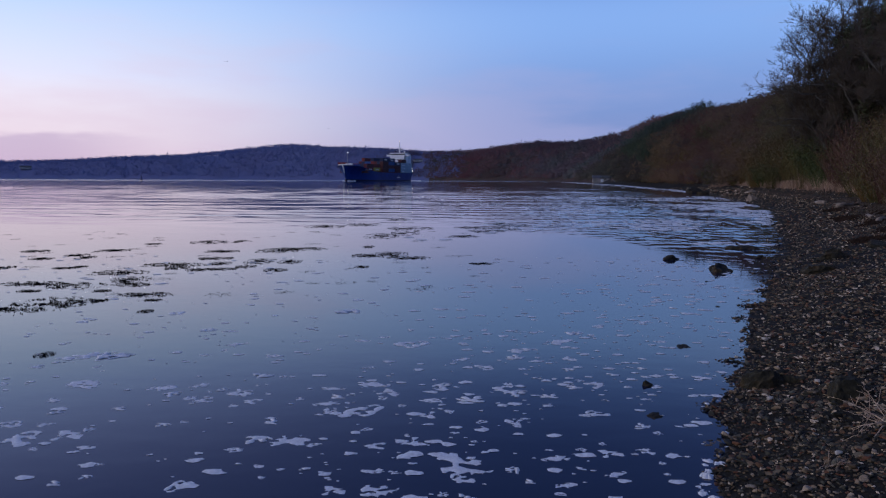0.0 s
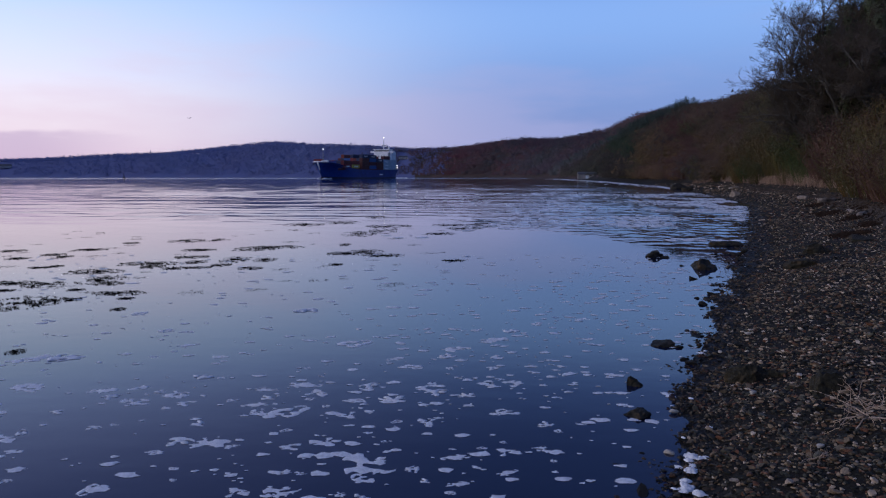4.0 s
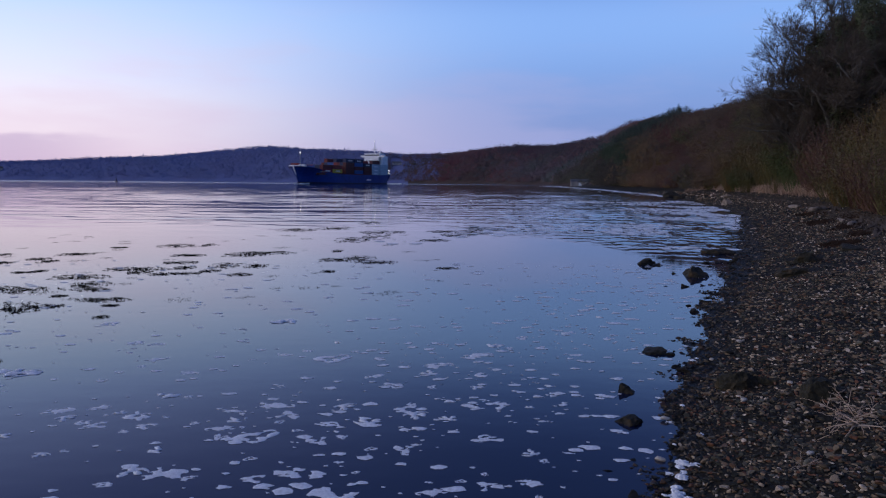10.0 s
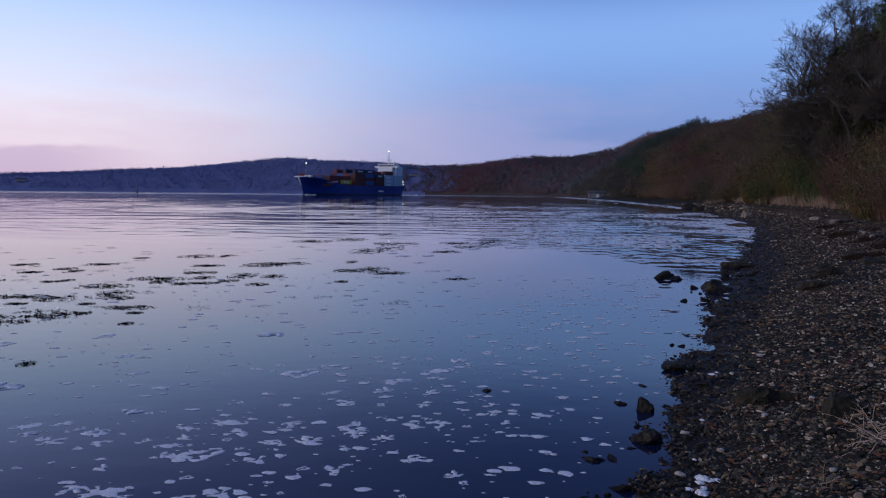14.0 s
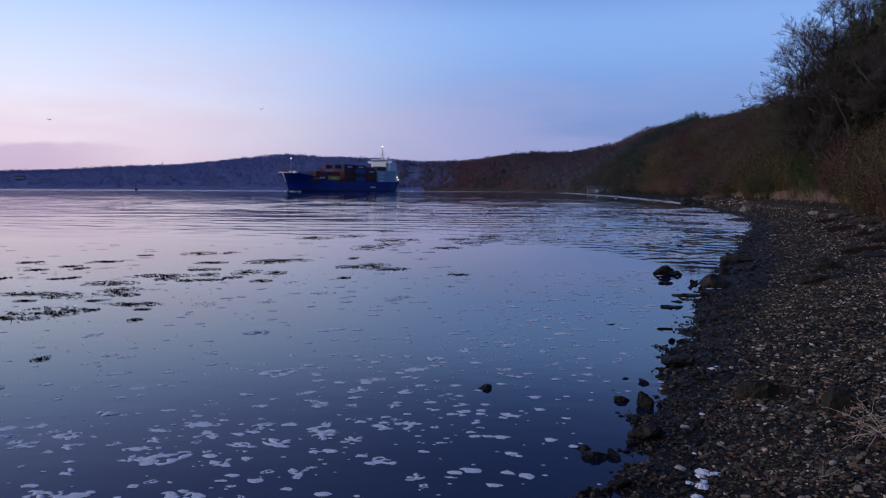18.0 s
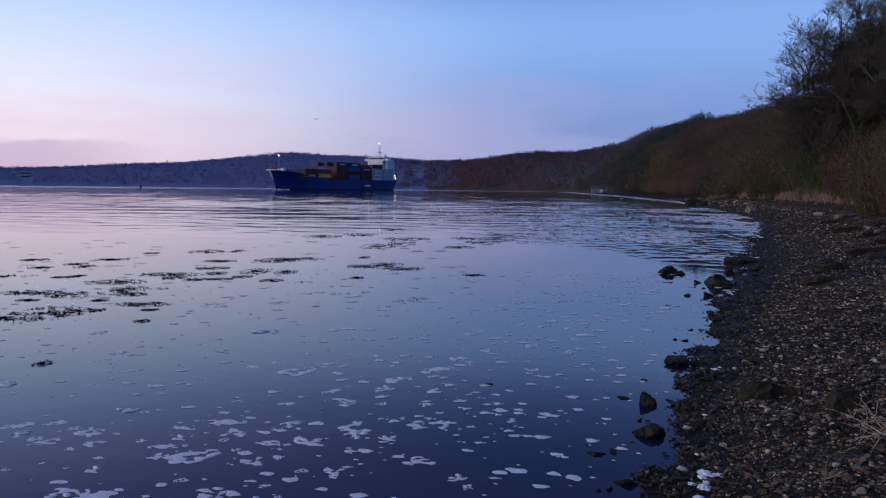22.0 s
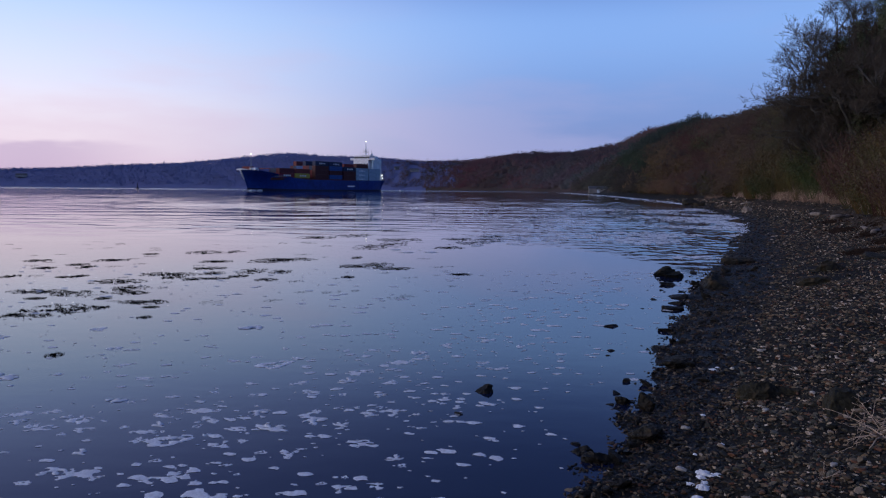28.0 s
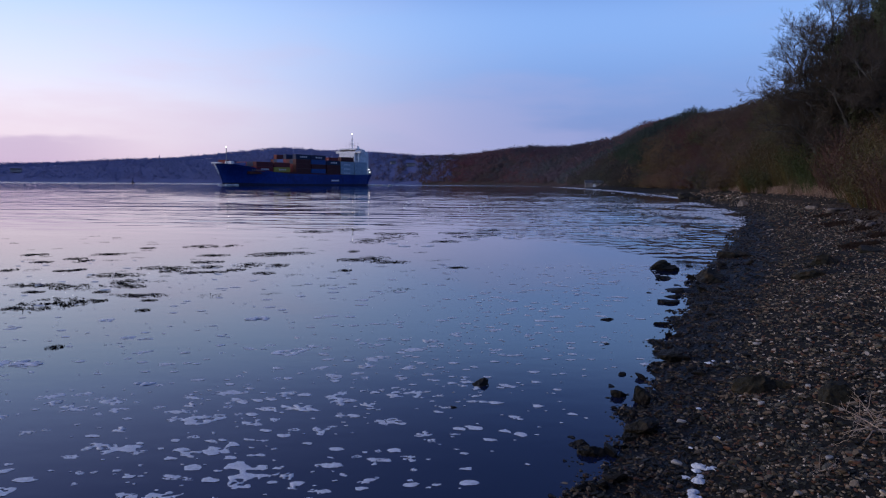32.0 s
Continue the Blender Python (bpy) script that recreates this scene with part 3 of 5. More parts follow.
def build_ship():
    ship = tagged(new("container_ship"), "blue-hulled container ship with white bridge, loaded with stacked containers, under way", "ship")
    rings = hull_rings()
    n = len(rings[0])

    def shell(lo, hi):
        vs, fs = [], []
        for sgn in (1, -1):
            base = len(vs)
            for r in rings:
                vs += [(x, sgn * y, z) for x, y, z in r[lo:hi + 1]]
            k = hi - lo + 1
            for a in range(len(rings) - 1):
                for b in range(k - 1):
                    q = (base + a * k + b, base + (a + 1) * k + b, base + (a + 1) * k + b + 1, base + a * k + b + 1)
                    fs.append(q if sgn < 0 else q[::-1])
        k = hi - lo + 1
        other = len(rings) * k
        for b in range(k - 1):
            fs.append((b, b + 1, other + b + 1, other + b))
        return vs, fs

    part("hull", mesh_of("hull", *shell(2, n - 1), M_hull, True), ship, "blue painted steel hull")
    part("boot_topping", mesh_of("boot_topping", *shell(0, 2), M_boot, False), ship, "dark band at the waterline")
    top = [(x, y, z - 0.05) for x, y, z in (r[-1] for r in rings)]
    vs = [p for x, y, z in top for p in ((x, y - 0.1, z - 0.9), (x, -y + 0.1, z - 0.9))]
    fs = [(2 * k, 2 * k + 1, 2 * k + 3, 2 * k + 2) for k in range(len(top) - 1)]
    part("deck", mesh_of("deck", vs, fs, M_deck), ship, "red oxide deck")
    # white plating round the stem head
    lip = [r[-1] for r in rings[-3:]]
    rim = [(x + 0.05, y, z + 0.1) for x, y, z in lip] + [(x + 0.05, -y, z + 0.1) for x, y, z in lip[::-1]]
    part("stem_rim", tube_mesh("stem_rim", rim, [0.2, 0.34, 0.42, 0.42, 0.34, 0.2], M_white, 8), ship, "white rim round the stem head")
    stem = rings[-1]
    part("stem_bar", tube_mesh("stem_bar", [(stem[k][0] + 0.1, 0, stem[k][2]) for k in (4, 5, 6)], [0.2, 0.45, 0.55], M_white, 8), ship, "white paint down the stem")
    part("breakwater", box_mesh("breakwater", (0.4, 12, 1.6), M_hull, 0.05, (96.5, 0, 11.1)), ship, "blue breakwater on the forecastle")
    mast = part("foremast", tube_mesh("foremast", [(104, 0, 10), (104, 0, 19.5)], [0.34, 0.18], M_steel), ship)
    part("mast_lamp", bm_sphere("mast_lamp", (104, 0, 19.8), 0.3, M_lamp), mast, "lit white masthead lamp")
    part("windlass", box_mesh("windlass", (2.4, 5, 1.7), M_white, 0.3, (102.4, 0.5, 11.6)), ship, "white windlass housing")
    # name and company bars on the side
    part("lettering", box_mesh("lettering", (7, 0.06, 0.9), M_white, 0, (29, 10.04, 2.9)), ship, "white lettering on the hull side")
    for k in range(7):
        part("lettering", box_mesh("lettering", (1.0, 0.06, 0.55), M_steel, 0, (95.4 - k * 1.5, 9.82, 8.0)), ship, "pale bow lettering")
    cargo(ship)
    # accommodation block
    part("hatch_coaming", box_mesh("hatch_coaming", (88, 18.6, 1.3), M_deck, 0.1, (53, 0, 6.6)), ship)
    house = part("deckhouse", box_mesh("deckhouse", (8.4, 12.4, 14), M_white, 0.12, (0.6, -0.6, 13.4)), ship, "white deckhouse")
    for row in range(4):
        for k in range(5):
            part("porthole", box_mesh("porthole", (0.08, 0.8, 0.8), M_glass, 0, (4.84, -4.8 + 2.4 * k, 9.6 + 2.7 * row)), house, "dark square window")
    side = part("casing", box_mesh("casing", (9.4, 1.6, 15.2), M_pale, 0.1, (-2.0, 7.1, 13.6)), ship, "pale blue engine casing")
    part("bridge", box_mesh("bridge", (5.2, 13.2, 2.7), M_white, 0.15, (1.9, 0, 21.6)), ship, "white wheelhouse")
    for k in range(9):
        part("bridge_window", box_mesh("bridge_window", (0.08, 1.25, 0.95), M_glass, 0, (4.54, -5.6 + 1.4 * k, 22.0)), ship, "dark wheelhouse window")
    part("bridge_wing", box_mesh("bridge_wing", (3.0, 20.2, 0.5), M_white, 0.08, (2.6, 0, 20.6)), ship, "white bridge wings")
    for sgn in (1, -1):
        part("wing_bulwark", box_mesh("wing_bulwark", (3.0, 0.15, 1.2), M_white, 0, (2.6, sgn * 10.0, 21.3)), ship)
        part("wing_bulwark", box_mesh("wing_bulwark", (0.15, 3.4, 1.1), M_white, 0, (4.05, sgn * 8.3, 21.3)), ship)
    part("monkey_island", box_mesh("monkey_island", (6, 14.6, 0.35), M_white, 0.05, (1.6, 0, 23.15)), ship)
    part("funnel", box_mesh("funnel", (4.4, 4.2, 8.0), M_pale, 0.5, (-5.2, 3.2, 19.0)), ship, "pale blue funnel")
    mm = part("radar_mast", tube_mesh("radar_mast", [(0, 0, 23), (0, 0, 28), (0, 0, 32.6)], [0.5, 0.35, 0.16], M_white), ship, "white radar mast")
    for z, w in ((25.6, 5.4), (27.4, 3.6), (29.4, 2.2)):
        part("crosstree", box_mesh("crosstree", (0.3, w, 0.25), M_white, 0, (0, 0, z)), mm)
    part("radar_scanner", box_mesh("radar_scanner", (0.3, 3.2, 0.35), M_steel, 0.05, (0.9, 0.6, 26.4)), mm)
    part("mast_lamp", bm_sphere("mast_lamp", (0, 0, 32.8), 0.3, M_lamp), mm, "lit white masthead lamp")
    for y in (-4.5, -2.0, 2.5, 5.0):
        part("aerial", tube_mesh("aerial", [(0.5, y, 23.2), (0.5, y, 27.5)], [0.07, 0.04], M_steel, 4), ship)
    part("satellite_dome", bm_sphere("satellite_dome", (-0.6, 4.2, 24.2), 0.9, M_white), ship)
    for x, z in ((-6.2, 10.2), (-7.0, 8.4)):
        part("deck_lamp", bm_sphere("deck_lamp", (x, 8.8, z), 0.30, M_lamp), ship, "lit deck lamp")
    part("poop_rail", box_mesh("poop_rail", (0.12, 17, 1.1), M_steel, 0, (-8.6, 0, 7.6)), ship)
    part("lifeboat", bm_sphere("lifeboat", (-4.6, -7.4, 12.5), 1.3, BOX["orange"], (3.0, 1, 1)), ship, "orange lifeboat")
    # white water thrown up at the stem and along the quarter
    pieces = []
    rnd = random.Random(5)
    for k in range(50):
        x = 107 - abs(rnd.gauss(0, 2.5)) if k < 14 else rnd.uniform(-40, -8)
        y = (1.6 + (107 - x) * 0.45 + rnd.uniform(-0.5, 0.5)) * (1 if k % 2 else -1) if k < 14 else rnd.uniform(-8, 8)
        pieces.append(blob(Vector((x, y, 0.15)), (rnd.uniform(0.8, 2.0), rnd.uniform(0.5, 1.1), rnd.uniform(0.25, 0.55)), rnd))
    tagged(part("bow_wave", mesh_of("bow_wave", *gather(pieces), M_foam, True), ship, "white water at the stem and wake"), kind="stuff")
    return ship


def bm_sphere(name, at, r, material, stretch=(1, 1, 1)):
    bm = bmesh.new()
    bmesh.ops.create_icosphere(bm, subdivisions=2, radius=r, matrix=Matrix.Translation(at) @ Matrix.Diagonal((*stretch, 1)))
    return bm_mesh(name, bm, material, True)


ICO = bmesh.new()
bmesh.ops.create_icosphere(ICO, subdivisions=1, radius=1.0)
ICO1 = (np.array([v.co[:] for v in ICO.verts]), np.array([[v.index for v in f.verts] for f in ICO.faces]))
ICO.free()
ICO = bmesh.new()
bmesh.ops.create_icosphere(ICO, subdivisions=2, radius=1.0)
ICO2 = (np.array([v.co[:] for v in ICO.verts]), np.array([[v.index for v in f.verts] for f in ICO.faces]))
ICO.free()


def blob(at, size, rnd):
    vs = [Vector((x * size[0], y * size[1], z * size[2])) * rnd.uniform(0.75, 1.2) + at for x, y, z in ICO1[0]]
    return vs, [tuple(f) for f in ICO1[1].tolist()]


def container_mesh(color):
    """A forty-foot box with corrugated sides, end doors and corner posts."""
    l, w, h = 12.19, 2.44, 2.6
    pieces = []

    def cuboid(cx, cy, cz, sx, sy, sz):
        v = [(cx + a * sx / 2, cy + b * sy / 2, cz + c * sz / 2) for a in (-1, 1) for b in (-1, 1) for c in (-1, 1)]
        pieces.append((v, [(0, 1, 3, 2), (4, 6, 7, 5), (0, 4, 5, 1), (2, 3, 7, 6), (0, 2, 6, 4), (1, 5, 7, 3)]))

    cuboid(0, 0, h / 2, l - 0.12, w - 0.12, h - 0.06)
    for a in (-1, 1):
        for b in (-1, 1):
            cuboid(a * (l / 2 - 0.1), b * (w / 2 - 0.1), h / 2, 0.2, 0.2, h)
    for b in (-1, 1):
        for z in (0.1, h - 0.1):
            cuboid(0, b * (w / 2 - 0.06), z, l - 0.4, 0.12, 0.18)
        for k in range(12):
            cuboid(-l / 2 + 0.9 + k * 0.94, b * (w / 2 - 0.05), h / 2, 0.4, 0.06, h - 0.4)
    return mesh_of("container", *gather(pieces), BOX[color])


def cargo(ship):
    meshes = {k: container_mesh(k) for k in BOX}
    names = dict(red="red", brown="rust brown", orange="orange red", yellow="yellow", navy="dark navy", blue="blue", pale="pale blue grey", maroon="maroon")
    rnd = random.Random(11)
    # centre of the bay along the ship, colours of the port side from the bottom up, base height
    bays = [(86.5, ["red", "maroon"], 7.3), (73.5, ["yellow", "orange"], 7.3), (69.5, [], 7.3), (56.5, ["brown", "brown", "brown", "navy"], 7.0), (43.5, ["blue", "brown", "blue", "navy"], 7.0), (30, ["brown", "brown", "navy"], 7.0), (17, ["pale", "pale", "pale", "brown"], 6.7)]
    for x, port, base in bays:
        for row in range(8):
            y = 8.6 - row * 2.46
            stack = list(port) if row == 0 else [rnd.choice(["brown", "red", "maroon", "blue", "navy", "brown", "orange"]) for _ in range(max(len(port) + rnd.choice([-1, 0, 0]), 1))] if port else []
            for tier, c in enumerate(stack):
                box = part("container", meshes[c], ship, names[c] + " shipping container", pose(x, y, base + tier * 2.62))
                if row == 0 and c in ("navy", "pale", "yellow", "red") and tier < 4:
                    for k in range(4):
                        part("lettering", LETTER, box, "pale lettering", pose(-2.4 + k * 1.5 + (0.6 if c == "pale" else 0), 1.225, 1.3 if c != "pale" else 0.8))
    for x, c, t in ((4.2, "pale", 0), (4.2, "pale", 1), (4.2, "pale", 2)):
        part("container", meshes[c], ship, names[c] + " shipping container", pose(x - 0.6, 8.72, 6.7 + t * 2.62))
    part("container", meshes["red"], ship, "red shipping container", pose(101.5, -5.0, 10.6, 0, 0, 90) @ Matrix.Diagonal((0.5, 1, 1, 1)))


LETTER = box_mesh("lettering", (0.9, 0.05, 0.8), M_white)
ship = build_ship()

# ------------------------------------------------------------------ what drifts: times, then shifts near, further out, and among the weed
FLOW_T = [0, 2, 3.5, 6, 8, 10, 12, 14.5, 17, 19, 22, 25, 28, 30, 32]
NEAR_X = [0, -.22, -.40, -.56, -.53, -.54, -.74, -1.10, -1.25, -1.19, -1.03, -1.10, -1.36, -1.33, -1.18]
NEAR_Y = [0, .02, .05, .01, -.14, -.37, -.43, -.42, -.46, -.53, -.58, -.46, -.12, .07, .22]
MID_X = [0, -.17, -.31, -.44, -.44, -.50, -.66, -.93, -1.08, -1.07, -1.0, -1.1, -1.31, -1.32, -1.28]
MID_Y = [0, .09, .15, .2, 0, -.25, -.2, -.08, 0, -.13, -.35, -.2, .29, .32, .4]
WEED_X = [0, -.13, -.23, -.33, -.28, -.24, -.28, -.4, -.39, -.27, -.1, -.17, -.32, -.3, -.3]
WEED_Y = [0, .13, .25, .38, .16, 0, .16, .52, .7, .48, .18, .38, .83, .86, .93]
DRIFTING, ROOTED, MOVERS = [], [], []


def shift(x, y, k, weed=False):
    """How far what floats at (x, y) at the start has drifted at the k-th time."""
    if weed:
        return WEED_X[k], WEED_Y[k]
    f = min(max((y - 6.5) / 5.0, 0), 1)
    g = min(max((y - 13.0) / 6.0, 0), 1)
    dx, dy = NEAR_X[k] + (MID_X[k] - NEAR_X[k]) * f, NEAR_Y[k] + (MID_Y[k] - NEAR_Y[k]) * f
    dx *= 1 + 0.12 * max(min(x + 0.8, 4), -2) * (1 - g)
    return dx + (WEED_X[k] - dx) * g, dy + (WEED_Y[k] - dy) * g


def drift_rows(ob, weed=False):
    m = ob.matrix_basis.copy()
    x, y, z = m.translation
    turn = m.to_euler().z
    rows = []
    for k, t in enumerate(FLOW_T):
        dx, dy = shift(x, y, k, weed)
        spin = 0 if weed else math.sin(x * 7 + y * 3) * 0.35 * t / 32
        rows.append((t, Matrix.Translation((x + dx, y + dy, z + level(t))) @ Matrix.Rotation(turn + spin, 4, "Z")))
    return rows


# ------------------------------------------------------------------ foam
def clipped_field(field, n, lift, half=0.62):
    """The part of a grid where field is positive, domed by it, with a rounded rim."""
    xs = np.linspace(-half, half, n)
    F = np.array([[field(x, y) for x in xs] for y in xs])
    seen, vs, fs = {}, [], []

    def vert(x, y, v):
        key = (round(x, 4), round(y, 4))
        if key not in seen:
            seen[key] = len(vs)
            vs.append((x, y, 0.003 + lift * math.sqrt(max(v, 0))))
        return seen[key]

    for j in range(n - 1):
        for i in range(n - 1):
            c = [(xs[i], xs[j], F[j, i]), (xs[i + 1], xs[j], F[j, i + 1]), (xs[i + 1], xs[j + 1], F[j + 1, i + 1]), (xs[i], xs[j + 1], F[j + 1, i])]
            for tri in ((c[0], c[1], c[2]), (c[0], c[2], c[3])):
                poly = []
                for a, b in zip(tri, tri[1:] + tri[:1]):
                    if a[2] > 0:
                        poly.append(vert(*a))
                    if (a[2] > 0) != (b[2] > 0):
                        s = a[2] / (a[2] - b[2])
                        poly.append(vert(a[0] + s * (b[0] - a[0]), a[1] + s * (b[1] - a[1]), 0))
                poly = list(dict.fromkeys(poly))
                if len(poly) > 2:
                    fs.append(tuple(poly))
    return vs, fs


def largest(vs, fs):
    """The largest connected piece of a mesh."""
    root = list(range(len(vs)))

    def find(k):
        while root[k] != k:
            root[k] = root[root[k]]
            k = root[k]
        return k

    for f in fs:
        for k in f[1:]:
            root[find(k)] = find(f[0])
    groups = {}
    for f in fs:
        groups.setdefault(find(f[0]), []).append(f)
    keep = max(groups.values(), key=len)
    at = {k: n for n, k in enumerate(sorted({k for f in keep for k in f}))}
    return [vs[k] for k in at], [tuple(at[k] for k in f) for f in keep]


def foam_mesh(seed, n=32, ragged=0.55, lift=0.05, lace=0.3):
    o = Vector((seed * 7.31, seed * 3.17, 0))
    asp = 0.75 + 0.5 * ((seed * 0.37) % 1)

    def field(x, y):
        r = math.hypot(x, y / asp)
        v = noise.noise(Vector((x * 3.2, y * 2.6, 0)) + o) * 0.75 + noise.noise(Vector((x * 8, y * 7, 3)) + o) * 0.35
        hole = noise.noise(Vector((x * 6, y * 6, 9)) + o)
        ring = 0.5 * noise.noise(Vector((x * 3.4, y * 3.4, 15)) + o) + 0.5 * hole
        return min(0.33 - r + ragged * v * 0.85, lace - hole, 0.16 + 0.5 * lace - ring) * 0.6

    return mesh_of("foam_patch", *largest(*clipped_field(field, n, lift)), M_foam, True)


FOAM_MESHES = [foam_mesh(s + 1, 32, 0.66 if s % 3 else 0.45, 0.03 if s % 6 else 0.07, (0.10, 0.2, 0.32)[s % 3]) for s in range(20)]
FOAM_a = [(-3.04, 4.91, 0.21), (-2.79, 4.63, 0.31), (-3.71, 5.91, 0.14), (-2.62, 4.46, 0.08), (-2.8, 4.92, 0.12), (-3.07, 5.48, 0.18), (-2.88, 5.18, 0.15), (-2.53, 4.72, 0.22), (-2.23, 4.5, 0.23), (-3.51, 6.83, 0.34), (-3.17, 6.87, 0.43), (-3.76, 6.45, 0.24), (-3.04, 5.91, 0.3), (-2.43, 5.25, 0.17), (-2.33, 5.8, 0.21), (-2.15, 5.63, 0.2), (-1.96, 4.91, 0.15), (-1.84, 4.98, 0.08), (-2.02, 5.87, 0.18), (-1.9, 5.46, 0.24), (-1.82, 5.76, 0.14), (-1.61, 5.67, 0.27), (-1.51, 5.46, 0.19), (-1.43, 5.66, 0.12), (-2.18, 7.36, 0.25), (-1.63, 6.19, 0.29), (-1.65, 6.89, 0.18), (-1.4, 6.15, 0.1), (-1.1, 5.51, 0.14), (-0.92, 5.8, 0.22), (-0.82, 5.59, 0.21), (-0.86, 5.4, 0.23)]
FOAM_b = [(-0.85, 5.23, 0.11), (-1.2, 5.01, 0.19), (-1.21, 4.62, 0.24), (-0.99, 4.6, 0.22), (-1.29, 4.45, 0.11), (-0.84, 4.55, 0.1), (-0.51, 4.84, 0.1), (-0.46, 4.53, 0.21), (-0.6, 5.24, 0.35), (-0.61, 5.94, 0.32), (-0.42, 5.7, 0.21), (-0.29, 5.36, 0.09), (-0.21, 4.6, 0.19), (-0.07, 5.48, 0.2), (-0.11, 5.14, 0.17), (0.04, 5.89, 0.24), (-2.56, 7.62, 0.13), (-2.7, 8.05, 0.24), (-2.4, 8, 0.2), (-3.44, 9.07, 0.27), (-4.36, 8.52, 0.19), (-2.68, 11.85, 0.24), (-0.89, 11.09, 0.2), (-0.37, 8.09, 0.16), (-0.34, 7.41, 0.42), (-0.86, 7.56, 0.19), (-1.1, 4.2, 0.07), (-1.28, 9.22, 0.45), (-1.47, 3.92, 0.18), (-2.2, 3.96, 0.15), (-0.6, 3.87, 0.15), (-0.35, 3.87, 0.17)]
FOAM_c = [(0.12, 4.24, 0.31), (0.13, 4.02, 0.16), (0.02, 3.82, 0.08), (0.12, 3.79, 0.16), (0.42, 4.16, 0.12), (0.52, 4, 0.11), (0.71, 3.94, 0.13), (0.66, 3.83, 0.07), (0.67, 4.47, 0.1), (0.74, 4.33, 0.2), (0.91, 4.48, 0.08), (0.88, 4.16, 0.13), (1.02, 4.09, 0.16), (1.08, 4.42, 0.17), (1.06, 4.58, 0.06), (1.4, 4.92, 0.17), (1.17, 5.18, 0.22), (1.06, 5.15, 0.11), (1.11, 5.87, 0.22), (1.34, 5.96, 0.25), (0.86, 5.63, 0.19), (0.64, 5.68, 0.26), (0.47, 5.82, 0.24), (0.22, 5.55, 0.3), (0.3, 5, 0.1), (0.52, 4.99, 0.15), (0.57, 4.9, 0.12), (0.13, 4.79, 0.12), (0.69, 6.87, 0.25), (0.39, 6.49, 0.24), (0.18, 6.76, 0.19), (0.74, 6.42, 0.1)]
FOAM_d = [(0.8, 7.15, 0.29), (1.23, 7.54, 0.34), (1.2, 6.81, 0.25), (1.18, 6.4, 0.16), (1.85, 6.47, 0.16), (1.56, 5.88, 0.1), (1.86, 8.34, 0.21), (1.53, 7.96, 0.26), (2.36, 7.55, 0.16), (1.79, 6.18, 0.13), (1.81, 12.42, 0.22), (1.34, 4.1, 0.05), (1.37, 4.26, 0.06), (1.32, 4.45, 0.1), (1.68, 4.92, 0.09), (2.89, 8.29, 0.21), (2.48, 8.61, 0.18), (3.14, 9.58, 0.2), (1.19, 15.3, 0.2), (2.5, 9.79, 0.15)]
WEED_a = [(-5.51, 9.63, 0.99, 1.34), (-5.83, 9.34, 0.24, 0.27), (-5.11, 9.84, 0.50, 0.60), (-4.85, 10.00, 0.21, 0.26), (-6.74, 11.61, 1.07, 0.47), (-6.05, 11.43, 0.67, 0.65), (-5.98, 13.00, 1.08, 0.75), (-5.38, 12.00, 0.70, 1.00), (-5.02, 11.53, 0.48, 0.40), (-5.45, 14.21, 1.29, 0.69), (-5.16, 13.74, 0.46, 0.55), (-4.66, 13.48, 0.45, 0.44), (-4.24, 13.59, 0.57, 0.36), (-4.94, 15.41, 0.76, 0.57), (-4.57, 14.45, 0.48, 0.61), (-6.37, 19.37, 0.94, 1.05), (-5.28, 16.91, 0.83, 0.54), (-5.63, 19.59, 0.32, 0.90), (-3.99, 17.12, 1.13, 1.11), (-3.51, 17.57, 1.31, 0.73)]
WEED_b = [(-3.19, 14.82, 0.49, 0.74), (-3.17, 13.45, 0.45, 0.44), (-3.89, 13.98, 0.41, 0.48), (-3.84, 14.90, 0.62, 1.07), (-1.71, 16.04, 0.80, 0.74), (-1.20, 16.32, 0.82, 1.27), (-1.59, 13.98, 0.29, 0.38), (-0.74, 15.60, 0.92, 0.59), (-1.89, 18.12, 0.30, 0.62), (-1.84, 21.63, 1.07, 2.18), (-1.20, 22.83, 0.94, 2.42), (-1.13, 24.95, 1.64, 1.72), (-3.01, 26.96, 1.31, 1.66), (-4.27, 25.89, 1.47, 1.84), (0.67, 21.58, 0.90, 0.87), (1.49, 23.78, 1.19, 1.57), (1.04, 25.41, 1.26, 1.19), (2.54, 27.10, 1.35, 2.02), (2.18, 25.21, 1.05, 2.34), (0.80, 14.57, 0.49, 0.31)]
WEED_c = [(-1.94, 30.46, 0.99, 1.68), (-8.64, 15.24, 0.50, 0.45), (-9.66, 16.82, 0.68, 0.54), (-7.82, 15.51, 0.38, 0.58), (-8.25, 15.97, 0.52, 0.49), (-7.31, 13.65, 0.45, 0.27), (-7.12, 13.85, 0.29, 0.37), (-8.48, 13.70, 0.34, 0.46), (-7.95, 17.05, 0.83, 0.55), (-7.65, 18.77, 0.45, 0.33), (-5.26, 10.88, 0.28, 0.24), (-6.36, 10.85, 0.36, 0.24), (-4.43, 10.55, 0.81, 0.39), (-4.14, 10.07, 0.26, 0.16), (-3.88, 9.21, 0.20, 0.22), (-3.91, 6.90, 0.18, 0.21)]

rnd = random.Random(3)


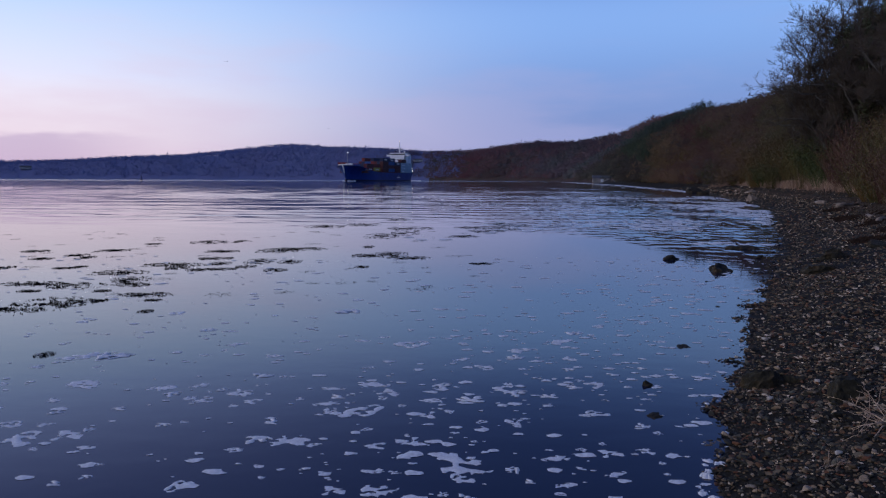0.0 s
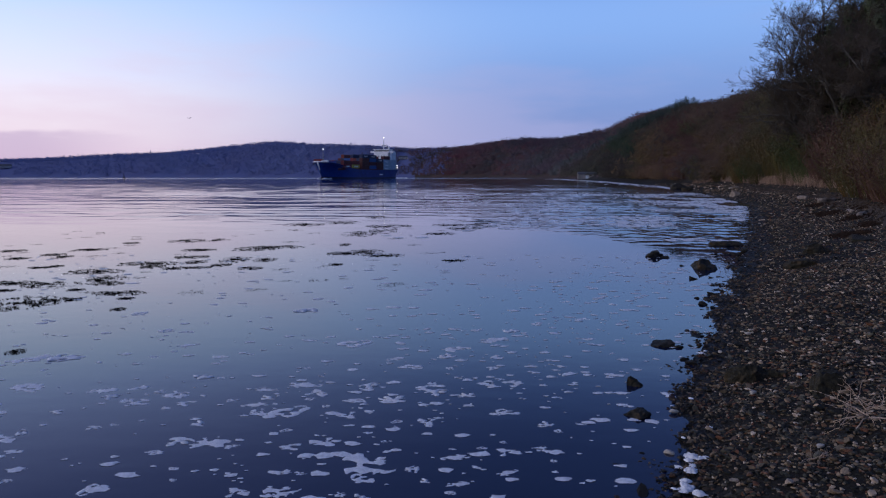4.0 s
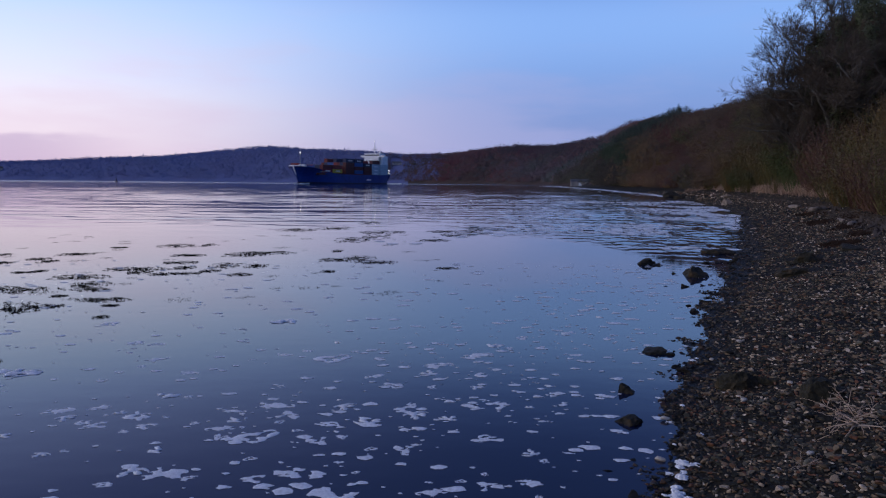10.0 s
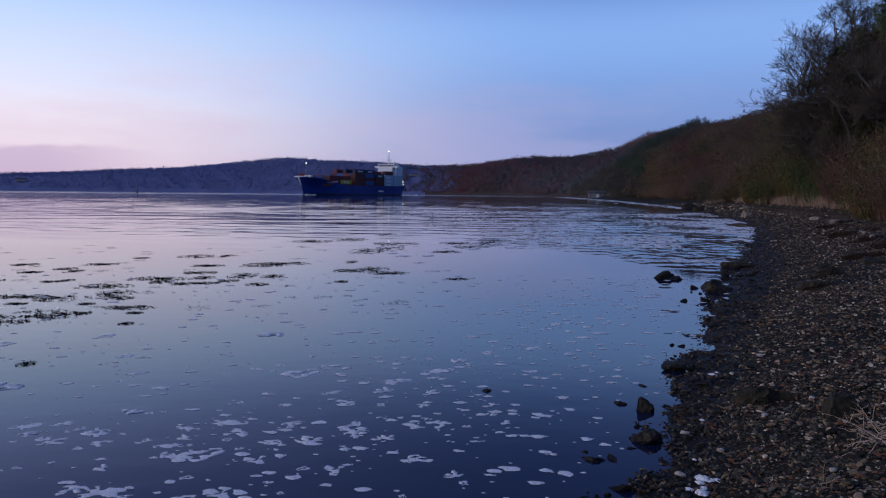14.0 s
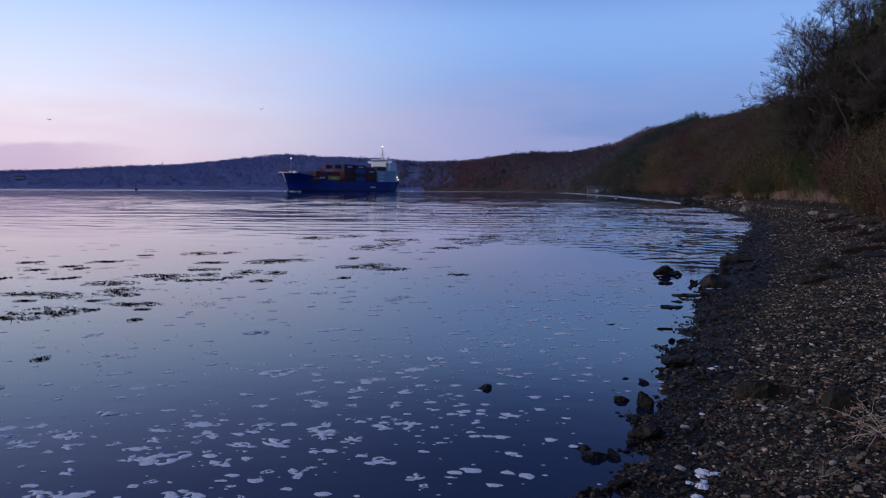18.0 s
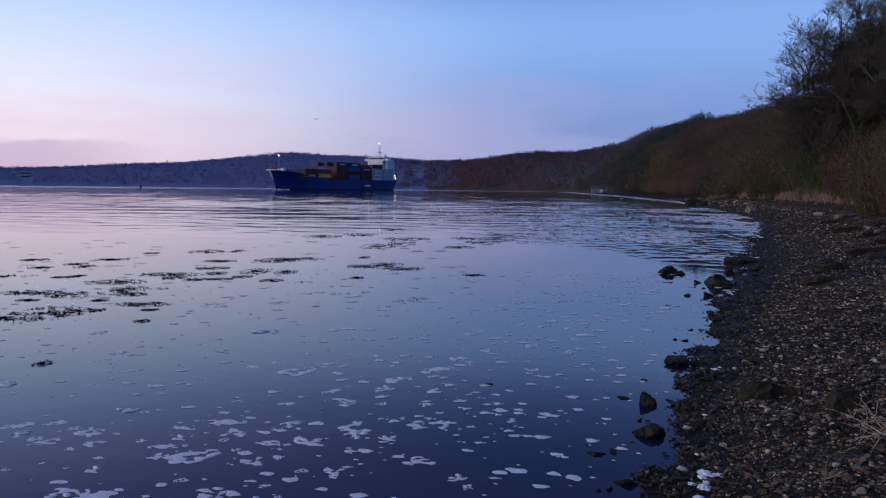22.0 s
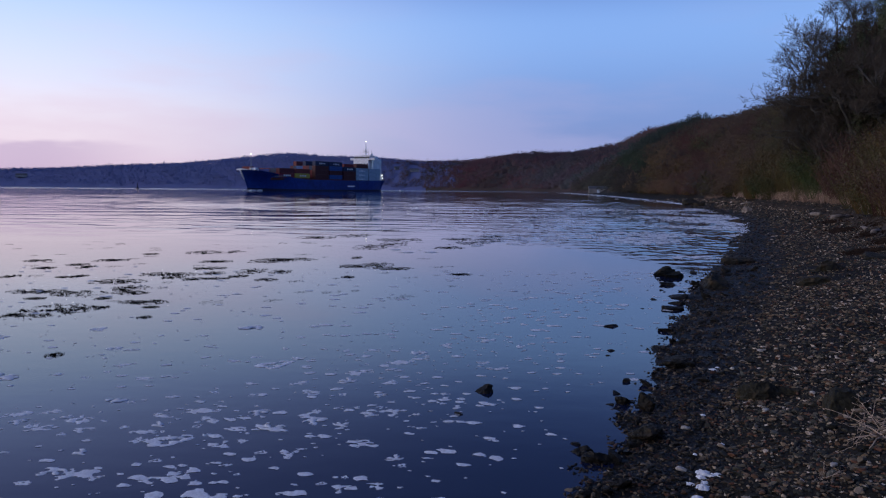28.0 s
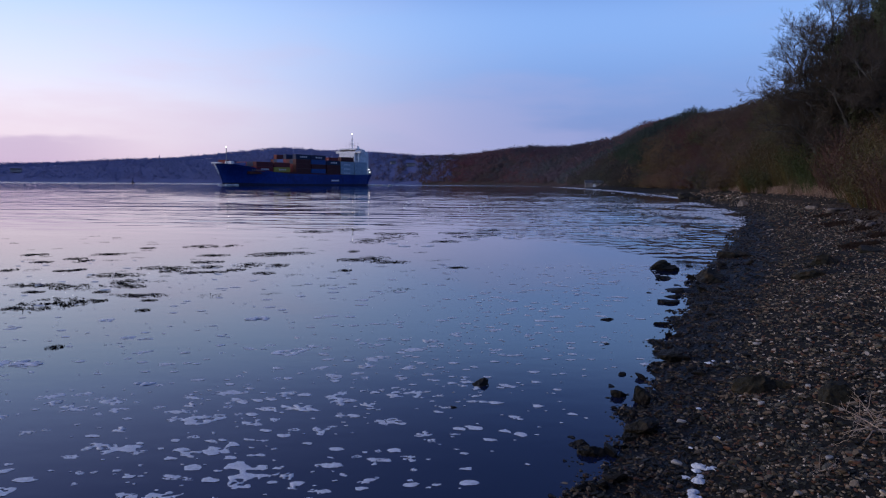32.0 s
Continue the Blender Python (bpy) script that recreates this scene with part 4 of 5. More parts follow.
def foam_patch(x, y, w, z=0.0):
    ob = new("foam_patch", rnd.choice(FOAM_MESHES))
    ob.scale = (w * 1.35, w * rnd.uniform(0.75, 1.2), w * 1.0 + 0.05)
    ob.matrix_basis = Matrix.Translation((x, y, z)) @ Matrix.Rotation(rnd.uniform(-0.5, 0.5) + (math.pi if rnd.random() < 0.5 else 0), 4, "Z") @ Matrix.Diagonal((*ob.scale, 1))
    return tagged(ob, "patch of pale bubbly foam floating on the water", "foam", "foam on the water")


for x, y, w in FOAM_a + FOAM_b + FOAM_c + FOAM_d:
    DRIFTING.append(foam_patch(x, y, w))
while len(DRIFTING) < 165:
    y = rnd.uniform(3.8, 8.5)
    x = rnd.uniform(-0.7 * y, 0.30 * y + 0.9)
    if inland1(x, y) < -0.4:
        DRIFTING.append(foam_patch(x, y, rnd.uniform(0.05, 0.11)))


def speck_raft(cx, cy, span, count, sizes, name="foam_specks"):
    vs, fs = [], []
    for _ in range(count):
        x, y = rnd.uniform(-span, span), rnd.uniform(-span, span)
        s = sizes[0] + (sizes[1] - sizes[0]) * rnd.random() ** 2.5
        k, base = 9, len(vs)
        a0 = rnd.uniform(0, 6)
        vs.append((x, y, 0.004 + s * 0.12))
        for q in range(k):
            r = s * rnd.uniform(0.55, 1.2)
            vs.append((x + r * 1.5 * math.cos(a0 + q * 2 * math.pi / k), y + r * math.sin(a0 + q * 2 * math.pi / k), 0.002))
        fs += [(base, base + 1 + q, base + 1 + (q + 1) % k) for q in range(k)]
    ob = new(name, mesh_of(name, vs, fs, M_foam, True))
    ob.matrix_basis = pose(cx, cy, 0)
    return tagged(ob, "scattered flecks of foam on the water", "foam", kind="stuff")


for cy in np.arange(3.8, 15.5, 1.15):
    for cx in np.arange(-0.62 * cy - 0.4, 0.47 * cy + 0.5, 1.35):
        if (inland1(cx, cy)) > 0.4:
            continue
        near_shore = max(0.0, 1 - abs((inland1(cx, cy)) + 1.2) / 2.2)
        DRIFTING.append(speck_raft(cx + rnd.uniform(-0.2, 0.2), cy, 0.62, int((20 if cy < 9 else 10) * (0.6 + 2.2 * near_shore)), (0.008, 0.05 if cy < 9 else 0.075)))

def wash(name, places, sizes, label):
    vs, fs = [], []
    for x, y in places:
        s = sizes[0] + (sizes[1] - sizes[0]) * rnd.random() ** 2
        k, base, a0 = 9, len(vs), rnd.uniform(0, 6)
        vs.append((x, y, 0.01 + s * 0.08))
        for q in range(k):
            r = s * rnd.uniform(0.6, 1.2)
            vs.append((x + r * 1.3 * math.cos(a0 + q * 2 * math.pi / k), y + r * 1.6 * math.sin(a0 + q * 2 * math.pi / k), 0.004))
        fs += [(base, base + 1 + q, base + 1 + (q + 1) % k) for q in range(k)]
    return tagged(new(name, mesh_of(name, vs, fs, M_foam, True)), label, "foam", kind="stuff")


def chop_places(count):
    out = []
    while len(out) < count:
        y = rnd.uniform(19, 75)
        x = float(np.interp(y, SHORE[6:15, 1], SHORE[6:15, 0])) - abs(rnd.gauss(0, 0.16 * y)) - 0.3
        if noise.noise(Vector((x * 0.22, y * 0.16, 7))) > -0.05 + 0.25 * rnd.random():
            out.append((x, y))
    return out


def wash_places(count):
    out = []
    for _ in range(count):
        y = 95 + 330 * rnd.random() ** 1.3
        x = float(np.interp(y, SHORE[6:18, 1], SHORE[6:18, 0]))
        out.append((x - abs(rnd.gauss(0, 0.8 + y * 0.008)) - 0.2, y + rnd.uniform(-2, 2)))
    return out


# the white flecks on the chop double as painted sky glints
FLOATS = [wash("foam_flecks", chop_places(4600), (0.03, 0.20), "flecks of foam and painted sky glints on the choppy water"),
          wash("shore_wash", wash_places(750), (0.15, 0.6), "line of white wash along the far beach")]

# ------------------------------------------------------------------ floating weed
def weed_mesh(seed, fronds=700):
    r = random.Random(seed)
    pieces = []
    for _ in range(fronds):
        a, q = r.uniform(0, 2 * math.pi), r.random() ** 0.7
        x, y = 0.62 * q * math.cos(a), 0.56 * q * math.sin(a)
        if noise.noise(Vector((x * 3.2 + seed * 9, y * 9 + x * 2, 0))) + 0.35 * r.random() < 0.23:
            continue
        l, b = r.uniform(0.008, 0.035), r.gauss(0, 0.7)
        dx, dy = l * math.cos(b), l * math.sin(b)
        h = r.uniform(0.01, 0.05)
        pieces.append(tube([(x - dx, y - dy, 0.0), (x, y, h), (x + dx, y + dy, 0.004)], [0.004, 0.009, 0.003], 3))
    return mesh_of("floating_weed", *gather(pieces), M_weed)


WEED_MESHES = [weed_mesh(s + 2) for s in range(7)]
STRANDS = [weed_mesh(s + 12, 90) for s in range(4)]
for x, y, w, d in WEED_a + WEED_b + WEED_c:
    ob = tagged(new("floating_weed", rnd.choice(WEED_MESHES)), "dark brown seaweed fronds lying on the water", "seaweed", "floating weed", "stuff")
    ob.matrix_basis = pose(x, y, 0.0) @ Matrix.Diagonal((w * 0.85, d * 1.0, 0.3, 1))
    ROOTED.append(ob)

for _ in range(60):
    y = rnd.uniform(10.5, 24)
    x = y * rnd.uniform(-0.62, 0.05)
    w = rnd.uniform(0.12, 0.36)
    ob = tagged(new("floating_weed", rnd.choice(STRANDS)), "small strand of dark seaweed on the water", "seaweed", "floating weed", "stuff")
    ob.matrix_basis = pose(x, y, 0.0, 0, 0, rnd.uniform(-15, 15)) @ Matrix.Diagonal((w * 1.2, w * 1.2, 0.25, 1))
    ROOTED.append(ob)

# ------------------------------------------------------------------ shingle
def stone_shape(seed, base, cuts=11):
    """A worn but angular stone: a lump cut by planes."""
    r = np.random.RandomState(seed)
    v = base[0].copy()
    ax = r.normal(size=(cuts, 3))
    ax /= np.linalg.norm(ax, axis=1)[:, None]
    for a, o in zip(ax, r.uniform(0.30, 0.72, cuts)):
        over = np.maximum(v @ a - o, 0)
        v = v - over[:, None] * a * 0.95
    return v * np.array([1.35, r.uniform(0.7, 1.0), r.uniform(0.42, 0.7)])


def stones_mesh(name, X, Y, S, base, variants, seed, sink=0.1):
    r = np.random.RandomState(seed)
    V = [stone_shape(seed * 50 + k, base) for k in range(variants)]
    Z = land(X, Y)
    av, af = [], []
    nv = len(base[0])
    for k in range(len(X)):
        a, tx, ty = r.uniform(0, 6.28), r.normal(0, 0.25), r.normal(0, 0.25)
        m = np.array(Euler((tx, ty, a)).to_matrix())
        av.append(V[k % variants] @ m.T * S[k] + (X[k], Y[k], Z[k] + S[k] * (0.3 - sink)))
        af.append(base[1] + k * nv)
    return mesh_of(name, np.concatenate(av), np.concatenate(af), M_stone)


def scatter(seed, count, y0, y1, d0, d1, smin, smax, power):
    r = np.random.RandomState(seed)
    Y = r.uniform(y0, y1, count * 6)
    sx = np.interp(Y, SHORE[6:15, 1], SHORE[6:15, 0])
    X = sx + r.uniform(d0 * 1.15, d1 * 1.15, count * 6)
    D = inland(X, Y)
    keep = (D > d0) & (D < d1) & (X / Y < 0.75) & (r.random_sample(len(D)) < np.clip(2.0 + 1.2 * D * np.interp(Y, [5, 8, 15], [1, 0.75, 0.5]), 0.10, 1))
    X, Y = X[keep][:count], Y[keep][:count]
    S = smin + (smax - smin) * r.random_sample(len(X)) ** power
    return X, Y, S


def shingle(name, *a, base=ICO1, variants=9, seed=1):
    X, Y, S = scatter(seed, *a)
    return tagged(new(name, stones_mesh(name, X, Y, S, base, variants, seed)), "dark wet and dry beach pebbles of many colours", "pebbles", kind="stuff")


shingle("shingle", 5800, 2.3, 6.3, -1.6, 3.0, 0.011, 0.030, 2.0, base=ICO2, seed=1)
shingle("shingle", 12500, 2.3, 6.5, -1.5, 3.0, 0.008, 0.020, 1.3, seed=11)
shingle("shingle", 20000, 6.3, 12, -2.0, 4.0, 0.009, 0.036, 2.0, seed=2)
shingle("shingle", 18500, 11.5, 26, -2.6, 4.6, 0.015, 0.05, 2.0, seed=3)
shingle("shingle", 11000, 25, 75, -3.0, 4.6, 0.03, 0.085, 2.0, seed=4)
shingle("shingle", 2500, 70, 215, -2.5, 4.6, 0.05, 0.22, 2.0, seed=5)


def near_stones():
    X, Y, S = scatter(21, 300, 2.6, 7.0, -0.9, 2.2, 0.022, 0.045, 1.6)
    Z = land(X, Y)
    meshes = [mesh_of("stone", stone_shape(900 + k, ICO2), ICO2[1], M_pebble) for k in range(10)]
    for k in range(len(X)):
        ob = new("stone", meshes[k % 10])
        ob.parent = ground
        ob.matrix_basis = pose(X[k], Y[k], Z[k] + S[k] * 0.28, rnd.gauss(0, 10), rnd.gauss(0, 10), rnd.uniform(0, 360)) @ Matrix.Diagonal((S[k], S[k], S[k], 1))


near_stones()


def rock(x, y, z, w, h, seed, label, material=None, turn=0.0, deep=0.85):
    """A single boulder, broken and angular; z is the height of its waterline or foot."""
    r = np.random.RandomState(seed * 13 + 5)
    bm = bmesh.new()
    bmesh.ops.create_icosphere(bm, subdivisions=4, radius=1.0)
    o = Vector((seed * 3.3, seed * 1.7, seed))
    planes = [(Vector(r.normal(size=3)).normalized(), r.uniform(0.5, 0.85)) for _ in range(10)]
    for v in bm.verts:
        p = v.co.copy()
        q = p * 1.12
        for n, off in planes:
            over = q.dot(n) - off
            if over > 0:
                q -= n * over * 0.92
        q *= 1 + 0.16 * noise.noise(p * 2.5 + o) + 0.09 * noise.noise(p * 7 + o) + 0.04 * noise.noise(p * 15 + o)
        q.z = max(q.z, -0.6)
        v.co = Vector((q.x * w / 1.6, q.y * w * deep / 1.6, q.z * h * 0.95))
    ob = new("boulder", bm_mesh("boulder", bm, material or M_rock))
    ob.matrix_basis = pose(x, y, z, 0, 0, turn)
    return tagged(ob, label, "rock", "rocks on the shore")


rock(0.42, 6.42, -0.15, 0.19, 0.11, 31, "brown angular rock standing in the shallows")
rock(0.16, 5.78, -0.14, 0.09, 0.05, 2, "small dark rock just breaking the water")
rock(2.34, 9.65, -0.13, 0.20, 0.055, 3, "flat dark rock just breaking the water")
rock(4.95, 15.5, -0.08, 0.46, 0.16, 4, "weed-covered dark boulder at the water's edge")
rock(5.15, 15.3, -0.10, 0.40, 0.17, 14, "weed-covered dark boulder at the water's edge")
rock(4.55, 13.9, -0.12, 0.30, 0.10, 6, "low dark boulder in the shallows")
rock(5.32, 13.8, -0.09, 0.38, 0.14, 5, "dark rounded boulder at the waterline")
rock(3.66, 11.1, -0.12, 0.36, 0.07, 7, "low wet rock in the shallows")
rock(3.95, 11.6, -0.12, 0.26, 0.07, 17, "low wet rock in the shallows")
rock(1.09, 4.78, -0.12, 0.15, 0.10, 8, "brown wet rock at the water's edge")
rock(1.02, 4.92, -0.14, 0.14, 0.08, 18, "dark wet rock at the water's edge")
rock(1.53, 5.15, -0.06, 0.22, 0.075, 9, "black weed-covered rock on the shingle")
rock(1.76, 5.90, -0.06, 0.12, 0.13, 10, "dark brown pointed rock on the shingle")
rock(1.62, 6.10, -0.11, 0.12, 0.07, 16, "small dark rock at the water's edge")
rock(2.50, 7.36, -0.04, 0.26, 0.07, 11, "flat dark rock at the waterline")
rock(2.66, 5.78, 0.05, 0.24, 0.15, 12, "rust-brown rock among the pebbles")
rock(2.88, 4.97, 0.11, 0.30, 0.21, 13, "dark green-black rock beside a dry stalk")
rock(2.90, 5.72, 0.07, 0.22, 0.12, 33, "black rock among the pebbles")
rock(7.52, 13.7, 0.24, 0.46, 0.20, 34, "dark weedy boulder on the upper shingle")
rock(6.46, 12.1, 0.17, 0.50, 0.20, 35, "dark weedy boulder on the upper shingle")
rock(9.44, 15.1, 0.34, 0.60, 0.16, 36, "brown stone on the upper shingle")
rock(7.6, 17.9, -0.07, 0.60, 0.26, 37, "brown boulder at the water's edge")
rock(5.33, 13.5, -0.10, 0.52, 0.34, 38, "tall dark weedy boulder at the water's edge")
rock(4.40, 12.3, -0.13, 0.55, 0.07, 39, "flat dark rock in the shallows")
rock(24.5, 56.4, 0.15, 0.7, 0.5, 40, "pale squared stone on the upper beach", M_log)
rock(33.4, 94, -0.1, 2.0, 0.8, 21, "dark boulder at the far end of the beach")
rock(31.0, 85, -0.1, 1.6, 0.6, 22, "dark boulder at the far end of the beach")
rock(31.4, 72.5, 0.2, 1.0, 0.6, 23, "pale stone block on the upper beach", M_log)
def shallows():
    """Loose wet rocks that the falling water lays bare along the edge."""
    near = np.random.RandomState(71)
    n = 285
    Y = 3.4 + 13 * near.random_sample(n) ** 1.7
    X = np.interp(Y, SHORE[6:15, 1], SHORE[6:15, 0]) - (0.2 + 1.4 * near.random_sample(n) ** 0.8) * np.interp(Y, [5, 8, 15], [1.05, 1.3, 1.7])
    S = 0.016 + 0.046 * near.random_sample(n) ** 2.0
    kinds = [mesh_of("wet_rock", stone_shape(700 + k, ICO2, 7) * (1, 1, 1.35), ICO2[1], M_rock) for k in range(7)]
    Z = land(X, Y)
    for k in range(n):
        ob = tagged(new("wet_rock", kinds[k % 7]), "dark wet rock in the shallows at the water's edge", "rock", "rocks on the shore")
        s = S[k] * (1 + Y[k] / 25)
        ob.matrix_basis = pose(X[k], Y[k], Z[k] + s * 0.35, rnd.gauss(0, 16), rnd.gauss(0, 16), rnd.uniform(0, 360)) @ Matrix.Diagonal((s, s, s, 1))


shallows()
WHITE_STONE = mesh_of("white_stone", stone_shape(77, ICO2), ICO2[1], shader("quartz", [(0.0, (0.40, 0.35, 0.29)), (1.0, (0.66, 0.60, 0.52))], 0.7, 8, 50, 0.4, 60))
for x, y, s in ((1.56, 4.42, 0.034), (1.85, 5.18, 0.034), (2.47, 5.25, 0.036), (2.30, 4.02, 0.03), (2.95, 5.5, 0.03), (3.4, 7.4, 0.035), (2.9, 6.9, 0.03)):
    ob = tagged(new("white_stone", WHITE_STONE), "pale whitish stone lying on the shingle", "stone", "pale stones")
    ob.matrix_basis = pose(x, y, (land1(x, y)) + s * 0.6, 10, 5, x * 90) @ Matrix.Diagonal((s, s, s, 1))
LUMPS = [foam_mesh(40 + k, 24, 0.5, 0.30, 0.4) for k in range(4)]
for k, (x, y, w) in enumerate(((1.66, 4.30, 0.10), (1.62, 4.24, 0.08), (1.70, 4.22, 0.06), (1.56, 4.06, 0.10), (1.60, 4.12, 0.05), (1.50, 3.96, 0.09), (1.46, 3.86, 0.11), (1.49, 3.76, 0.09), (1.53, 4.18, 0.05), (1.72, 4.62, 0.045), (1.95, 4.75, 0.04), (2.06, 5.4, 0.05), (2.72, 6.9, 0.07), (2.80, 7.0, 0.05), (3.1, 5.35, 0.09))):
    ob = tagged(new("foam_lump", LUMPS[k % 4]), "white sea foam stranded on the shingle", "foam", "stranded foam")
    ob.matrix_basis = pose(x, y, land1(x, y) + 0.012, 0, 0, rnd.uniform(0, 360)) @ Matrix.Diagonal((w * 1.5, w * 1.2, w * 1.3, 1))


# ------------------------------------------------------------------ dry stalks, logs and strand line
def stalk(x, y, seed, size):
    r = random.Random(seed)
    pieces = []

    def go(p, d, l, rad, depth):
        pts = [p]
        for k in range(4):
            d = (d + Vector((r.gauss(0, 0.22), r.gauss(0, 0.22), r.gauss(0, 0.2) - 0.02))).normalized()
            pts.append(pts[-1] + d * l / 4)
        pieces.append(tube(pts, [rad * (1 - 0.14 * k) for k in range(5)], 5))
        if depth:
            for k in (1, 2, 3, 4):
                if r.random() < 0.8:
                    go(pts[k], (d + Vector((r.gauss(0, 0.8), r.gauss(0, 0.8), r.gauss(0.15, 0.4)))).normalized(), l * r.uniform(0.45, 0.75), rad * 0.62, depth - 1)

    for k in range(4):
        go(Vector((0, 0, 0.02)), Vector((r.uniform(-1, 0.6), r.uniform(-0.6, 0.6), r.uniform(0.2, 0.7))).normalized(), size, size * 0.020, 2)
    ob = new("dry_stalk", mesh_of("dry_stalk", *gather(pieces), M_dry, True))
    ob.matrix_basis = pose(x, y, (land1(x, y)) - 0.01)
    return tagged(ob, "tangle of dry pale brown branched stalks on the shingle", "driftwood")


stalk(2.74, 4.28, 4, 0.26)
stalk(2.82, 4.42, 9, 0.2)
stalk(2.16, 3.85, 7, 0.09)


def log(x, y, length, radius, turn, seed, label):
    r = random.Random(seed)
    pts = [(-length / 2 + length * (0.12 if k == 0 else k / 5 - 0.06 * (k == 1)), r.gauss(0, radius * 0.5), radius + r.gauss(0, radius * 0.2)) for k in range(6)]
    ob = new("drift_log", mesh_of("drift_log", *tube(pts, [radius * q for q in (0.06, 1, 1.05, 0.9, 0.8, 0.5)], 9), M_log, True))
    ob.matrix_basis = pose(x, y, (land1(x, y)) - radius * 0.3, 0, 0, turn)
    return tagged(ob, label, "driftwood", "driftwood")


log(19.4, 34.2, 2.4, 0.13, 38, 1, "pale weathered driftwood log on the upper beach")
log(13.9, 22.5, 2.2, 0.09, 55, 2, "dark driftwood log along the strand line")
log(14.9, 24.8, 2.0, 0.07, 62, 3, "dark driftwood branch along the strand line")
log(21.5, 40.5, 1.8, 0.12, 80, 4, "pale driftwood branch on the upper beach")


def strand_line():
    r = random.Random(8)
    pieces = []
    for _ in range(2600):
        y = 4 + 110 * r.random() ** 1.6
        d = r.choice([3.0, 3.6, 4.1]) + r.gauss(0, 0.25)
        sx = float(np.interp(y, SHORE[6:15, 1], SHORE[6:15, 0]))
        x = sx + d * 1.12
        z = (land1(x, y))
        a, l = r.gauss(1.1, 0.7), r.uniform(0.05, 0.22) * (1 + y / 60)
        dx, dy = l * math.cos(a), l * math.sin(a)
        pieces.append(tube([(x - dx, y - dy, z), (x, y, z + r.uniform(0.03, 0.1)), (x + dx, y + dy, z + 0.01)], [0.012, 0.03, 0.01], 3))
    return tagged(new("strand_weed", mesh_of("strand_weed", *gather(pieces), M_twig)), "line of dry wrack and twigs along the upper beach", "seaweed", kind="stuff")


strand_line()


def wrack_bed(x, y, l, w, turn, seed):
    """A low heap of dark wrack thrown up on the shingle."""
    r = random.Random(seed)
    pieces = []
    for _ in range(240):
        u, v = r.gauss(0, 0.45) * l, r.gauss(0, 0.45) * w
        px, py = x + u * math.cos(turn) - v * math.sin(turn), y + u * math.sin(turn) + v * math.cos(turn)
        z = land1(px, py)
        a, q = r.uniform(0, 6.28), r.uniform(0.04, 0.12)
        dx, dy = q * math.cos(a), q * math.sin(a)
        pieces.append(tube([(px - dx, py - dy, z), (px, py, z + r.uniform(0.03, 0.08)), (px + dx, py + dy, z + 0.01)], [0.008, 0.018, 0.006], 4))
    return tagged(new("wrack_bed", mesh_of("wrack_bed", *gather(pieces), M_wrack)), "bed of dark wrack lying on the shingle", "seaweed", kind="stuff")


for k, q in enumerate(((10.0, 16.6, 0.7, 0.25, 0.6), (11.9, 18.9, 0.8, 0.25, 0.9), (13.5, 22.0, 1.2, 0.4, 0.8), (14.3, 25.2, 1.4, 0.5, 1.0), (16.4, 26.6, 1.5, 0.7, 0.9), (17.5, 31.5, 1.6, 0.6, 1.0))):
    wrack_bed(*q, 50 + k)


# ------------------------------------------------------------------ trees and scrub
def leaf_quads(centres, sizes, r, out=None):
    """Small leaves or twig tufts, half facing outwards from the crown."""
    n = len(centres)
    out = centres if out is None else out
    a, b = lying(r.normal(size=(n, 3)), out, 0.4), lying(r.normal(size=(n, 3)), out, 0.4)
    a /= np.linalg.norm(a, axis=1)[:, None]
    b -= (a * b).sum(1)[:, None] * a
    b /= np.linalg.norm(b, axis=1)[:, None]
    s = sizes[:, None]
    v = np.stack([centres - a * s, centres - b * s * 0.4, centres + a * s, centres + b * s * 0.4], 1).reshape(-1, 3)
    soft = out / np.maximum(np.linalg.norm(out, axis=1), 1e-6)[:, None] * 0.8 + (0, 0, 0.45)
    soft = np.repeat(soft / np.linalg.norm(soft, axis=1)[:, None], 4, 0)
    return v, facing(v, np.arange(4 * n).reshape(-1, 4), soft), soft


def bare_tree(seed, height, spread=0.5, lean=0.0, depth=7, sides=6):
    r = random.Random(seed)
    big, small = [], []

    def go(p, d, l, rad, left):
        pts, n = [p], 4 if left > 2 else 2 if left else 1
        for k in range(n):
            d = (d + Vector((r.gauss(0, 0.13), r.gauss(0, 0.13), 0.05 + r.gauss(0, 0.08)))).normalized()
            pts.append(pts[-1] + d * l / n)
        (big if left > 2 else small).append(tube(pts, [max(rad * (1 - 0.45 * k / n), 0.0048) for k in range(n + 1)], sides if left > 3 else 3))
        if left == 0:
            return
        for _ in range(r.choice([3, 3, 4]) if left > 1 else 5):
            k = r.randint(max(1, n - 2), n) if left > 3 else r.randint(1, n)
            tilt = Vector((r.gauss(0, 1), r.gauss(0, 1), r.gauss(0.1, 0.45))).normalized()
            go(pts[k], (d * (1 - spread) + tilt * spread).normalized(), l * r.uniform(0.56, 0.78), rad * 0.55, left - 1)

    go(Vector((0, 0, 0)), Vector((lean, 0, 1)).normalized(), height * 0.27, height * 0.016, depth)
    return gather(big), gather(small)


TREE_KIT = []
for k, (h, sp, ln) in enumerate(((11, 0.50, -0.06), (13, 0.46, 0.04), (9, 0.54, -0.1))):
    b_, s_ = bare_tree(31 + k, h, sp, ln)
    TREE_KIT.append((mesh_of("trunk", *b_, M_bark, True), mesh_of("crown", *s_, M_crown)))


